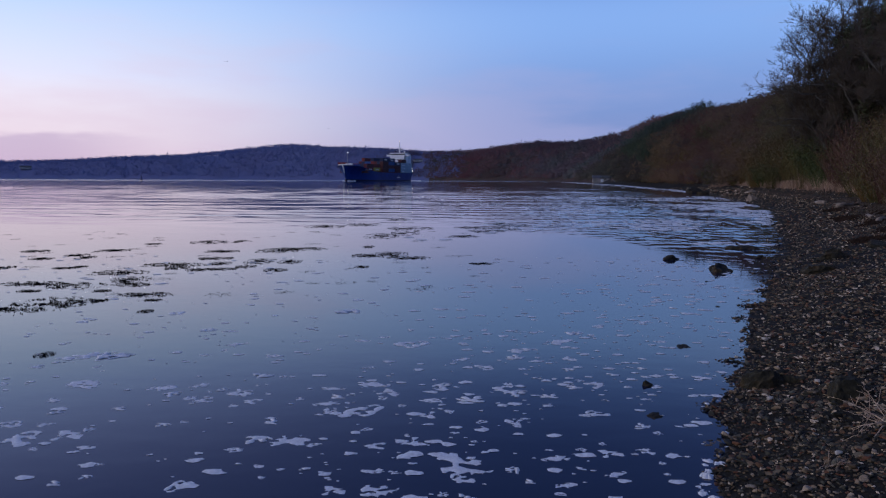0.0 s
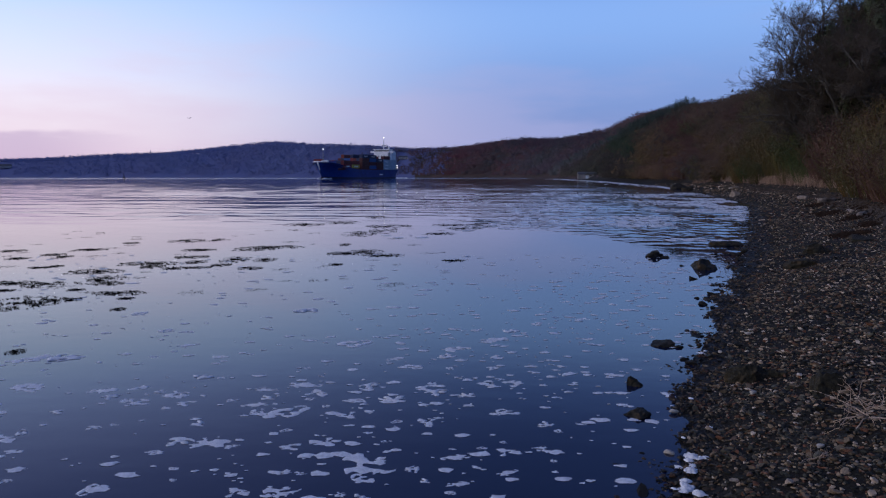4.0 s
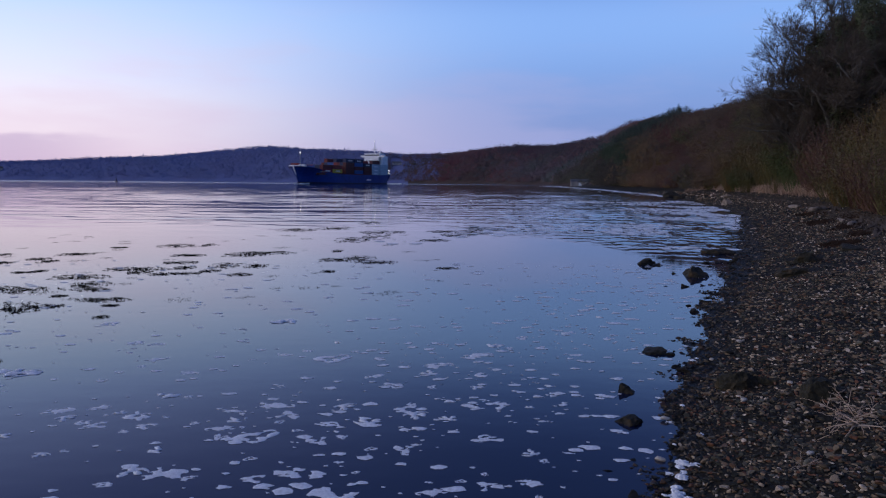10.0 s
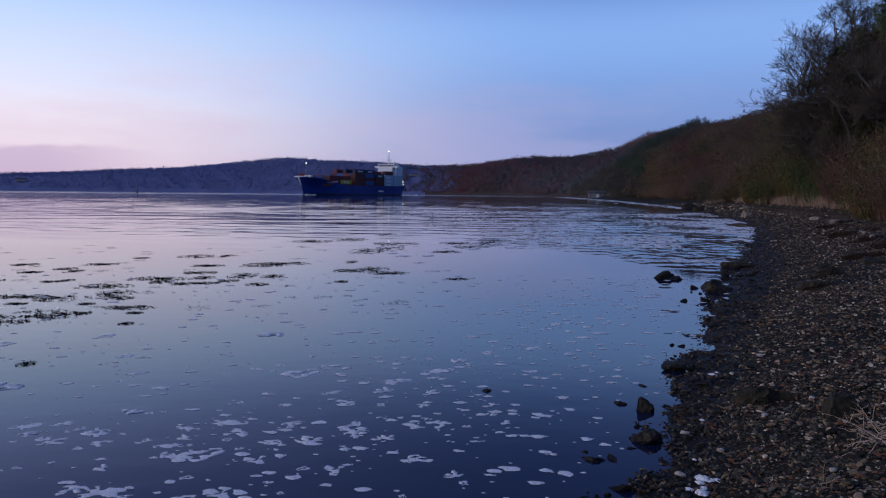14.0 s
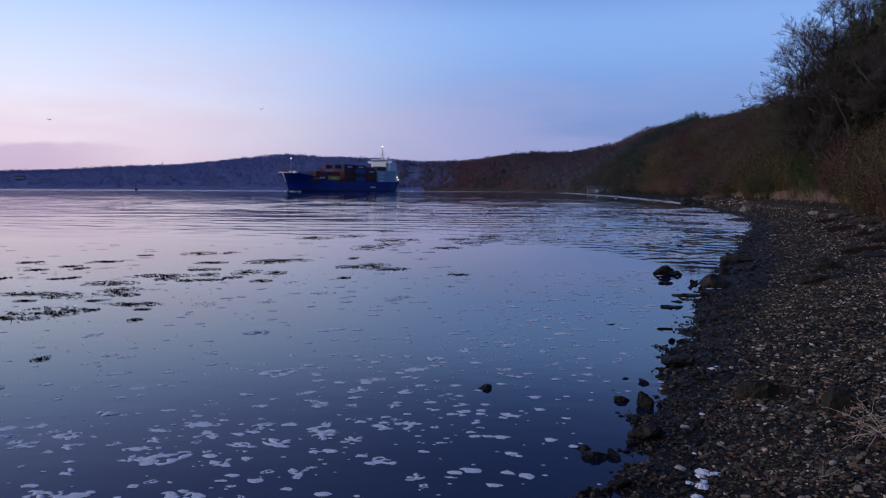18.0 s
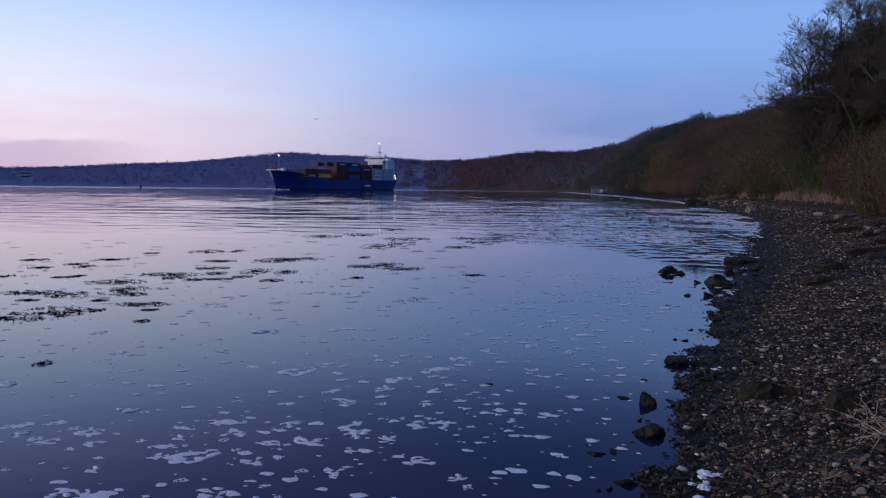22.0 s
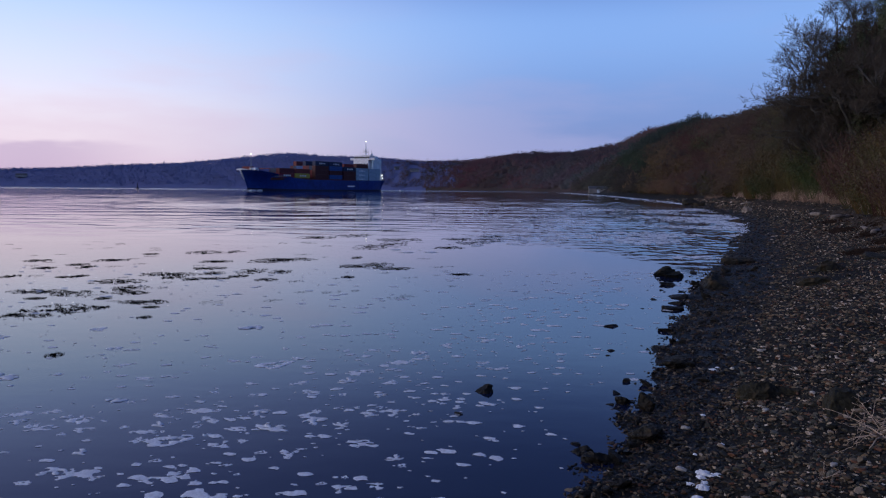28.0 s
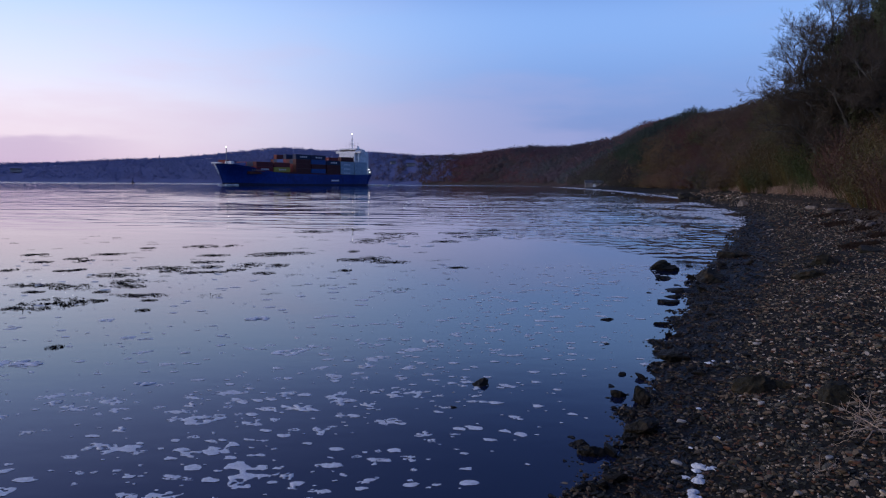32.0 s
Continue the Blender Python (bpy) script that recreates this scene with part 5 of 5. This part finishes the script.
def ivy_mesh(seed, h):
    r = np.random.RandomState(seed)
    n = 3000
    z = h * r.random_sample(n) ** 0.8 + 0.1
    a = r.uniform(0, 6.28, n)
    rad = (0.35 + 0.65 * r.random_sample(n)) * (1.15 - 0.65 * z / h) * (0.75 + 0.4 * np.sin(z * 2.1 + a * 2))
    v, f, soft = leaf_quads(np.stack([rad * np.cos(a), rad * np.sin(a), z], 1), r.uniform(0.03, 0.08, n), r, np.stack([np.cos(a), np.sin(a), 0.3 + 0 * a], 1))
    return soft_mesh("ivy", v, f, soft, M_ivy)


IVY = [ivy_mesh(k, 7 + k) for k in range(3)]


def tree(x, y, kind, size=1.0, turn=0.0, ivy=True):
    t = tagged(new("tree"), "bare winter tree" + (" with ivy on its trunk" if ivy else " with fine twigs"), "tree", "trees on the bank")
    t.matrix_basis = pose(x, y, (land1(x, y)) - 0.2, 0, 0, turn) @ Matrix.Diagonal((size, size, size, 1))
    part("trunk", TREE_KIT[kind][0], t)
    part("crown", TREE_KIT[kind][1], t, "bare branches and twigs")
    if ivy:
        part("ivy", IVY[kind], t, "dark green ivy leaves")
    return t


def bush_mesh(seed, stops, leaf, twigs=110, leaves=900, upright=0.6):
    r = random.Random(seed)
    q = np.random.RandomState(seed)
    pieces, tips = [], []
    for _ in range(twigs):
        a, s = r.uniform(0, 6.28), r.random() ** 0.5
        bx, by = 0.35 * s * math.cos(a), 0.35 * s * math.sin(a)
        d = Vector((math.cos(a) * s * (1 - upright) + r.gauss(0, 0.15), math.sin(a) * s * (1 - upright) + r.gauss(0, 0.15), 1)).normalized()
        l = r.uniform(0.55, 1.0)
        mid = Vector((bx, by, 0)) + d * l * 0.55
        end = mid + (d + Vector((r.gauss(0, 0.35), r.gauss(0, 0.35), -0.1))).normalized() * l * 0.45
        pieces.append(tube([(bx, by, 0), mid, end], [0.005, 0.004, 0.0015], 3))
        tips += [mid, end, mid.lerp(end, 0.5), mid * 0.7]
    tips = np.array([t[:] for t in tips])
    c = tips[q.randint(0, len(tips), leaves)] + q.normal(0, 0.075, (leaves, 3))
    c[:, 2] = np.abs(c[:, 2])
    lv, lf, soft = leaf_quads(c, q.uniform(0.6, 1.3, leaves) * leaf, q, c + (0, 0, -0.1))
    mt = shader("foliage_" + str(seed), stops, 0.75, by="island", fine=6, bump=0)
    tw = mesh_of("branchwork", *gather(pieces), mt)
    return tw, soft_mesh("foliage", lv, lf, soft, mt)


SCRUB = {
    "brown bramble scrub": bush_mesh(1, [(0.0, (0.106, 0.065, 0.021)), (0.5, (0.149, 0.091, 0.026)), (1.0, (0.201, 0.125, 0.037))], 0.0165, 110, 3600),
    "russet leafless thicket": bush_mesh(2, [(0.0, (0.082, 0.039, 0.026)), (0.6, (0.114, 0.053, 0.036)), (1.0, (0.147, 0.073, 0.048))], 0.0148, 130, 3500),
    "dark green ivy-clad thicket": bush_mesh(3, [(0.0, (0.038, 0.058, 0.013)), (0.6, (0.064, 0.086, 0.019)), (1.0, (0.094, 0.114, 0.026))], 0.018, 70, 3600),
    "yellowish winter willow scrub": bush_mesh(4, [(0.0, (0.107, 0.077, 0.028)), (0.6, (0.142, 0.101, 0.038)), (1.0, (0.185, 0.132, 0.054))], 0.0143, 150, 3500, 0.75),
    "olive-brown gorse scrub": bush_mesh(5, [(0.0, (0.075, 0.069, 0.019)), (0.6, (0.114, 0.097, 0.027)), (1.0, (0.151, 0.129, 0.038))], 0.0165, 90, 3600),
}


def bush(kind, x, y, w, h, turn):
    tw, fo = SCRUB[kind]
    b = tagged(new("bush"), kind + " on the steep bank", "bush", "scrub on the bank")
    b.matrix_basis = pose(x, y, (land1(x, y)) - 0.15, 0, 0, turn) @ Matrix.Diagonal((w, w, h, 1))
    part("branchwork", tw, b)
    part("foliage", fo, b)
    return b


def plant_bank():
    r = random.Random(77)
    kinds = list(SCRUB)
    count = 0
    for _ in range(6000):
        if count >= 298:
            break
        y = 20 * (230 / 20) ** (r.random() ** 0.9)
        sx = float(np.interp(y, SHORE[6:16, 1], SHORE[6:16, 0]))
        d = 4.5 + 26 * r.random() ** (1.3 if count % 3 else 3.0)
        x = sx + d * 1.12
        if not 0.25 < x / y < 0.80:
            continue
        d = (inland1(x, y))
        if d < 4.4:
            continue
        # the kinds grow in drifts along the bank
        g = noise.noise(Vector((x * 0.09, y * 0.05, 2)))
        b = x / y + 0.02 * g
        zone = ([4, 0, 1, 3], 0.585), ([1, 1, 0], 0.56), ([2, 2, 4], 0.52), ([3, 3, 4], 0.49), ([4, 0, 2], 0.44), ([0, 0, 1, 4], 0.40), ([4, 2, 0], 0.36), ([0, 1, 0], 0.30), ([4, 2], 0.0)
        k = kinds[r.choice(next(z for z, at in zone if b >= at))]
        s = r.uniform(1.7, 3.0) * (1 if d > 6 else 0.7) * (1 + y / 260)
        bush(k, x, y, s * 1.25, s * r.uniform(0.9, 1.35), r.uniform(0, 360))
        count += 1


plant_bank()
for x, y, kind, size, turn in ((30.0, 57, 2, 1.25, 20), (30.6, 55, 0, 1.3, 80), (32.2, 57, 1, 1.3, 150), (32.5, 53, 0, 1.3, 200), (33, 58, 1, 1.45, 300), (35.5, 60, 0, 1.5, 40), (33.5, 54, 2, 1.5, 10), (38, 63, 1, 1.4, 250), (36, 55, 0, 1.4, 130), (31, 62, 2, 1.2, 60), (40, 62, 1, 1.3, 330), (34.2, 57, 1, 1.55, 95), (36.5, 60, 2, 1.7, 210), (38.5, 62, 0, 1.6, 15), (33.6, 55.5, 1, 1.4, 275), (35.8, 57, 2, 1.6, 120), (37.5, 58.5, 0, 1.5, 185), (29.6, 58.5, 2, 1.05, 70), (31.4, 60, 2, 1.2, 160), (30.4, 61, 0, 0.95, 240), (37.4, 61.5, 1, 1.6, 45), (36.2, 62.5, 0, 1.5, 310), (39.6, 64, 2, 1.6, 100), (34.8, 61.5, 2, 1.35, 5), (41, 65, 1, 1.6, 175), (29.6, 57.8, 1, 1.0, 130), (30.4, 59.4, 0, 1.1, 215), (31.2, 58.2, 1, 1.2, 330), (32, 60.4, 0, 1.3, 50)):
    tree(x + max(0.0, 33.5 - x) * 0.35 + 0.5, y, kind, size, turn)


HUES = {"red": (1.05, 0.66, 0.66), "maroon": (0.80, 0.42, 0.46), "brown": (1.0, 0.86, 0.72), "olive": (0.80, 0.92, 0.52), "grey": (0.86, 0.98, 1.0), "green": (0.40, 0.72, 0.56), "dark": (0.52, 0.54, 0.60), "tan": (1.35, 1.06, 0.78)}
# drifts of one growth on the hillsides: bearing, climb, reach across and up, hue
DRIFTS = [(0.08, 0.035, 0.06, 0.05, "red"), (0.19, 0.02, 0.09, 0.018, "grey"), (0.17, 0.055, 0.07, 0.02, "dark"), (0.275, 0.048, 0.022, 0.016, "green"), (0.27, 0.015, 0.025, 0.016, "dark"),
          (0.315, 0.04, 0.022, 0.03, "tan"), (0.363, 0.068, 0.024, 0.014, "maroon"), (0.355, 0.04, 0.022, 0.014, "red"), (0.365, 0.018, 0.016, 0.012, "grey"), (0.41, 0.075, 0.04, 0.03, "brown"),
          (0.45, 0.035, 0.018, 0.02, "olive"), (0.42, 0.02, 0.02, 0.014, "brown"), (0.47, 0.02, 0.02, 0.014, "red"), (0.51, 0.05, 0.014, 0.03, "tan"), (0.545, 0.06, 0.02, 0.06, "green"), (0.49, 0.10, 0.03, 0.03, "olive"), (0.58, 0.08, 0.012, 0.05, "maroon")]


def far_wood(name, count, pick, hmin, hmax, material, seed, label, twigs=60, size=0.06, wide=(0.45, 0.7), hues=("red", "olive", "grey", "green", "dark", "tan"), drift=0.02, vivid=1.0, conic=False, fat=0.30):
    """Many trees in one sheet of wood: each a crown of fine sprays (or a spire of boughs) in the hue of its drift."""
    r = random.Random(seed)
    q = np.random.RandomState(seed)
    P, H, G, tint = [], [], [], []
    for _ in range(count):
        p = pick(r)
        if p is None:
            continue
        x, y = p
        z = land1(x, y) - 0.2
        P.append((x, y, z))
        H.append(hmin + (hmax - hmin) * r.random() ** 1.6)
        G.append(r.uniform(*wide))
        g = noise.noise(Vector((x * drift, y * drift * 0.6, seed))) * 0.9 + r.gauss(0.0, 0.16)
        hue = np.array(HUES[hues[int(min(max(0.5 + 0.62 * g, 0), 0.999) * len(hues))]])
        for k, c, wk, wc, kind in DRIFTS:
            a = math.exp(-((x / y - k) / wk) ** 2 - (((z + 4) / y - c) / wc) ** 2)
            if r.random() < 1.3 * a:
                hue = np.array(HUES[kind])
        tint.append((1 + (hue - 1) * vivid) * r.uniform(0.88, 1.12))
    P, H, G, tint = np.array(P), np.array(H), np.array(G), np.array(tint)
    N, n = len(P), twigs
    h = H[:, None]
    a = q.uniform(0, 6.283, (N, n))
    if conic:
        t = q.random_sample((N, n)) ** 1.25
        rad = ((1 - t) * 0.24 + 0.02) * h * q.uniform(0.5, 1.05, (N, n))
        c = np.stack([rad * np.cos(a), rad * np.sin(a), (0.05 + 0.95 * t) * h], -1)
        u = np.stack([np.cos(a), np.sin(a), 0.5 + 0 * a], -1)
        o = np.stack([np.cos(a), np.sin(a), q.uniform(-0.5, 0.5, (N, n))], -1) * (size * h * q.uniform(0.6, 1.4, (N, n)))[..., None]
    else:
        w = q.uniform(-0.35, 1, (N, n))
        rim = np.sqrt(1 - np.abs(w) ** 2)
        u = np.stack([rim * np.cos(a), rim * np.sin(a), w], -1)
        form = np.stack([G * H, G * H, 0.62 * H], -1)[:, None]
        lump = 0.85 + 0.22 * np.sin(3 * a + 9 * G[:, None]) * np.sin(4 * w + 20 * G[:, None])
        c = u * form * (q.random_sample((N, n)) ** 0.4 * 1.03 * lump)[..., None]
        c[..., 2] += 0.38 * h
        o = (u * 0.6 + q.normal(0, 0.6, (N, n, 3)) + (0, 0, 0.45)) * (size * h * q.uniform(0.5, 1.5, (N, n)))[..., None]
    # the thicket scatters light as one mass that opens towards the bay and the sky
    bay = np.array((-30.0, 40.0, 0)) - P
    bay[:, 2] = 0
    bay = bay / np.linalg.norm(bay, axis=1)[:, None] * 0.6 + (0, 0, 0.55)
    nn = u * 0.45 + bay[:, None]
    nn /= np.linalg.norm(nn, axis=-1)[..., None]
    lie = nn + q.normal(0, 0.15, (N, n, 3))
    o -= 0.8 * (o * lie).sum(-1)[..., None] * lie
    e = np.cross(o, lie)
    e *= fat * (np.linalg.norm(o, axis=-1) / np.maximum(np.linalg.norm(e, axis=-1), 1e-6))[..., None]
    v = np.stack([c - e, c + e, c + o * 1.6], 2) + P[:, None, None]
    nn = np.repeat(nn[:, :, None], 3, 2).reshape(-1, 3)
    v = v.reshape(-1, 3)
    f = np.arange(len(v)).reshape(-1, 3)
    me = soft_mesh(name, v, facing(v, f, nn), nn, material)
    shade = me.color_attributes.new("shade", "FLOAT_COLOR", "POINT")
    col = np.ones((N, n * 3, 4), np.float32)
    col[..., :3] = tint[:, None]
    shade.data.foreach_set("color", col.ravel())
    return tagged(new(name, me), label, "woodland", kind="stuff")


HUTS = [(0.2243, 0.017, 268, 318), (-0.035, 0.008, 905, 990), (-0.06, 0.005, 905, 990), (-0.585, 0.01, 1080, 1200)]


def hidden(x, y):
    """Whether a crown here would stand before one of the houses."""
    return any(abs(x / y - k) < w and y0 < y < y1 for k, w, y0, y1 in HUTS)


def pick_far(r):
    k = r.uniform(-0.78, 0.03 * r.random())
    sy = float(np.interp(k, FAR_K, FAR_Y))
    y = sy * (1 + r.random() ** 1.1 * 0.36)
    x = k * y
    return (x, y) if 4.5 < inland1(x, y) < 330 and not hidden(x, y) else None


def pick_bay(r):
    k = r.uniform(-0.10 * r.random(), 0.36)
    sy = max(float(np.interp(k, FAR_K, FAR_Y)), 440)
    y = sy + (1150 - sy) * r.random() ** 1.3
    x = k * y
    return (x, y) if 4.5 < inland1(x, y) < 330 and not hidden(x, y) else None


FAR_K = [-0.80, -0.62, -0.536, -0.25, -0.034, 0.082, 0.163, 0.19, 0.251, 0.30, 0.362]
FAR_Y = [1150, 1130, 1120, 1000, 880, 730, 520, 400, 215, 150, 105]
far_wood("far_wood", 11000, pick_far, 5, 8.5, M_hazed_wood, 5, "bare winter woods on the distant shore, tinted with painted blue haze", 18, 0.12, hues=("grey", "red", "olive", "grey", "dark"), drift=0.008, vivid=0.15, fat=0.5)
far_wood("bay_wood", 8500, pick_bay, 4.5, 9, M_bay, 8, "bare brown and dark green winter woods round the bay", 50, 0.072, hues=("olive", "grey", "dark", "red", "brown", "red", "brown"), drift=0.009, vivid=0.8, fat=0.5)


def pick_mid(r):
    y = r.uniform(190, 480)
    x = y * r.uniform(0.19, 0.50)
    return (x, y) if 1.5 < inland1(x, y) < 130 and not hidden(x, y) else None


def pick_close(r):
    y = r.uniform(95, 215)
    x = y * r.uniform(0.25, 0.60)
    return (x, y) if 2.4 < inland1(x, y) < 60 else None


far_wood("hillside_wood", 3400, pick_mid, 3.5, 8, M_far, 6, "brown leafless winter wood on the hillside", 130, 0.058, hues=("olive", "brown", "red", "brown", "dark", "grey", "tan"), drift=0.022, vivid=0.9)
far_wood("bank_wood", 1100, pick_close, 3.0, 6.0, M_far, 16, "brown leafless thicket on the slope above the beach", 420, 0.034, hues=("olive", "brown", "red", "brown", "dark", "brown"), drift=0.03, vivid=0.9)


def pick_ridge(r):
    y = r.uniform(370, 460)
    k = r.uniform(0.265, 0.378)
    x = y * k
    return (x, y) if 36 < inland1(x, y) < 110 and (k < 0.363 or r.random() < 0.4) else None


far_wood("conifer_wood", 900, pick_ridge, 7.5, 12, M_conifer, 7, "dark conifers along the ridge", 110, 0.045, conic=True)


def grass_fringe():
    r = random.Random(15)
    V, Fc = [], []
    for _ in range(9000):
        y = 22 + 90 * r.random() ** 1.5
        sx = float(np.interp(y, SHORE[6:15, 1], SHORE[6:15, 0]))
        x = sx + (4.3 + abs(r.gauss(0, 0.7))) * 1.12
        z = (land1(x, y))
        h, a, w = r.uniform(0.25, 0.8), r.uniform(0, 6.28), r.uniform(0.012, 0.03)
        lx, ly = r.gauss(0, 0.25) * h, r.gauss(0, 0.25) * h
        k = len(V)
        V += [(x - w * math.cos(a), y - w * math.sin(a), z), (x + w * math.cos(a), y + w * math.sin(a), z), (x + lx, y + ly, z + h)]
        Fc.append((k, k + 1, k + 2))
    return tagged(new("dead_grass", mesh_of("dead_grass", V, Fc, M_grass)), "fringe of pale dead grass at the foot of the bank", "grass", kind="stuff")


grass_fringe()


# ------------------------------------------------------------------ buildings far off
def house(x, y, l, w, h, roof_h, turn, label, z=None, openings=True):
    hs = tagged(new("house"), label, "house")
    hs.matrix_basis = pose(x, y, (land1(x, y)) - 0.3 if z is None else z, 0, 0, turn)
    part("wall", box_mesh("wall", (l, w, h), M_plaster if openings else M_stonework, 0, (0, 0, h / 2)), hs)
    v = [(-l / 2 - 0.3, -w / 2 - 0.3, h + 0.01), (l / 2 + 0.3, -w / 2 - 0.3, h + 0.01), (l / 2 + 0.3, w / 2 + 0.3, h + 0.01), (-l / 2 - 0.3, w / 2 + 0.3, h + 0.01), (-l / 2 - 0.3, 0, h + roof_h), (l / 2 + 0.3, 0, h + roof_h)]
    part("roof", mesh_of("roof", v, [(0, 1, 5, 4), (2, 3, 4, 5), (0, 4, 3), (1, 2, 5), (0, 3, 2, 1)], M_slate), hs)
    if not openings:
        part("door", box_mesh("door", (1.2, 0.08, 1.5), M_pale, 0, (-0.05 * l, -w / 2 - 0.03, 0.9)), hs, "small pale door")
        return hs
    for k in (-0.3, 0.05, 0.32):
        part("window", box_mesh("window", (1.0, 0.08, 1.2), M_glass, 0, (k * l, -w / 2 - 0.03, h * 0.55)), hs)
    part("door", box_mesh("door", (1.0, 0.08, 2.0), M_slate, 0, (-0.12 * l, -w / 2 - 0.03, 1.3)), hs)
    return hs


def spot(k, climb, y):
    """The first place along a bearing where the ground stands that high."""
    while land1(k * y, y) < 1.74 + climb * y and y < 1400:
        y += 4
    return k * y, y


house(69.3, 309, 8.5, 4, 2.1, 1.1, -8, "low grey stone boathouse at the foot of the wooded shore", openings=False)
house(*spot(-0.035, 0.023, 850), 12, 6, 2.6, 2, 5, "white farmhouse among trees on the far hill")
house(*spot(-0.060, 0.026, 850), 6, 5, 2.6, 2, 15, "white cottage among trees on the far hill")
house(*spot(-0.585, 0.012, 1050), 16, 7, 3, 3, 20, "pale house among trees on the far shore")


# ------------------------------------------------------------------ buoys
def buoy(x, y, r, h, label):
    b = tagged(new("buoy"), label, "buoy")
    b.matrix_basis = pose(x, y, 0)
    part("float", tube_mesh("float", [(0, 0, -0.5), (0, 0, 0.5), (0, 0, 0.8)], [r, r, r * 0.8], M_boot, 14), b)
    part("tower", tube_mesh("tower", [(0, 0, 0.8), (0, 0, h)], [r * 0.45, 0.12], M_boot, 6), b)
    part("topmark", bm_sphere("topmark", (0, 0, h + 0.3), 0.3, M_boot), b)
    return b


BUOYS = [buoy(-263, 621, 1.5, 4.0, "dark channel buoy with a slender tower")]

# ------------------------------------------------------------------ gulls
def gull(span, label):
    g = tagged(new("gull"), label, "bird", "gulls")
    part("body", tube_mesh("body", [(0.22, 0, 0), (0.16, 0, 0.02), (0.02, 0, 0), (-0.16, 0, 0.01), (-0.28, 0, 0.02)], [0.02, 0.05, 0.075, 0.05, 0.03], M_gull, 8), g)
    for sgn in (1, -1):
        v = [(0.08, 0, 0.02), (-0.08, 0, 0.02), (0.12, sgn * 0.3 * span, 0.16), (-0.03, sgn * 0.3 * span, 0.15), (-0.06, sgn * 0.52 * span, 0.05)]
        v += [(x, y, z - 0.02) for x, y, z in v]
        f = [(0, 2, 3, 1), (2, 4, 3), (5, 6, 8, 7), (7, 8, 9), (0, 5, 7, 2), (2, 7, 9, 4), (1, 3, 8, 6), (3, 4, 9, 8), (0, 1, 6, 5)]
        part("wing", mesh_of("wing", v, f, M_gull), g)
    return g


def flight(rows):
    """Rows of seconds, bearing (x over y), climb (z over y) and distance; the gull faces along its way and comes from over the far woods."""
    pts = [(t, Vector((k * y, y, 1.74 + c * y))) for t, k, c, y in rows]
    t0, p0 = pts[0]
    pts = [(0.0, Vector((40, 700, 14)))] * (t0 > 6) + pts
    if t0 > 6:
        pts.insert(1, (t0 - 5, Vector((10 + p0.x * 0.3, 420, 12))))
    te, pe = pts[-1]
    step = (pe - pts[-2][1]) / (te - pts[-2][0])
    pts.append((te + 2.0, pe + step * 2.0 + Vector((-20, 0, 8))))
    pts.append((32.0, pe + step * 6 + Vector((-220, -120, 25))))
    out = []
    for n, (t, p) in enumerate(pts):
        d = (pts[min(n + 1, len(pts) - 1)][1] - pts[max(n - 1, 0)][1])
        out.append((t, Matrix.Translation(p) @ pose(0, 0, 0, 0, 0, math.degrees(math.atan2(d.y, d.x)))))
    return out


for rows in ([(22, -0.176, 0.094, 150), (23, -0.267, 0.119, 120), (23.5, -0.344, 0.136, 105), (24, -0.454, 0.165, 80)],
             [(22, -0.11, 0.068, 190), (23, -0.092, 0.079, 170), (24, -0.19, 0.108, 140), (24.5, -0.258, 0.124, 115), (25, -0.367, 0.144, 85), (25.5, -0.53, 0.185, 65)],
             [(23.5, -0.22, 0.11, 200), (24.5, -0.298, 0.126, 160), (25, -0.361, 0.134, 145), (25.5, -0.435, 0.14, 130)],
             [(16.5, -0.32, 0.10, 150), (17, -0.443, 0.116, 130), (17.5, -0.562, 0.124, 115)],
             [(16.5, -0.30, 0.08, 190), (17, -0.377, 0.083, 170), (17.5, -0.443, 0.083, 150), (18, -0.54, 0.094, 130)],
             [(17.5, -0.194, 0.099, 190), (18, -0.246, 0.11, 175), (18.5, -0.307, 0.124, 160), (19, -0.377, 0.147, 145), (19.5, -0.455, 0.17, 120), (20, -0.565, 0.19, 100)],
             [(0, -0.30, 0.16, 190), (2, -0.386, 0.222, 120), (2.6, -0.47, 0.26, 100)],
             [(0, -0.16, 0.07, 260), (3, -0.264, 0.073, 180), (4, -0.33, 0.08, 160)]):
    MOVERS.append((gull(1.35, "grey and white gull gliding over the water"), flight(rows)))

# ------------------------------------------------------------------ what moves
def motions():
    walk(water, [(t, pose(0, 0, level(t))) for t in FLOW_T])
    walk(ship, [(t, pose(x, y, 0, 0, 0, a)) for t, x, y, a in SHIP_ROWS])
    for ob in DRIFTING:
        walk(ob, drift_rows(ob))
    for ob in ROOTED:
        walk(ob, drift_rows(ob, True))
    for ob in FLOATS:
        walk(ob, [(t, pose(WEED_X[k], WEED_Y[k] * 0.5, level(t))) for k, t in enumerate(FLOW_T)])
    for ob, rows in MOVERS:
        walk(ob, rows)


motions()
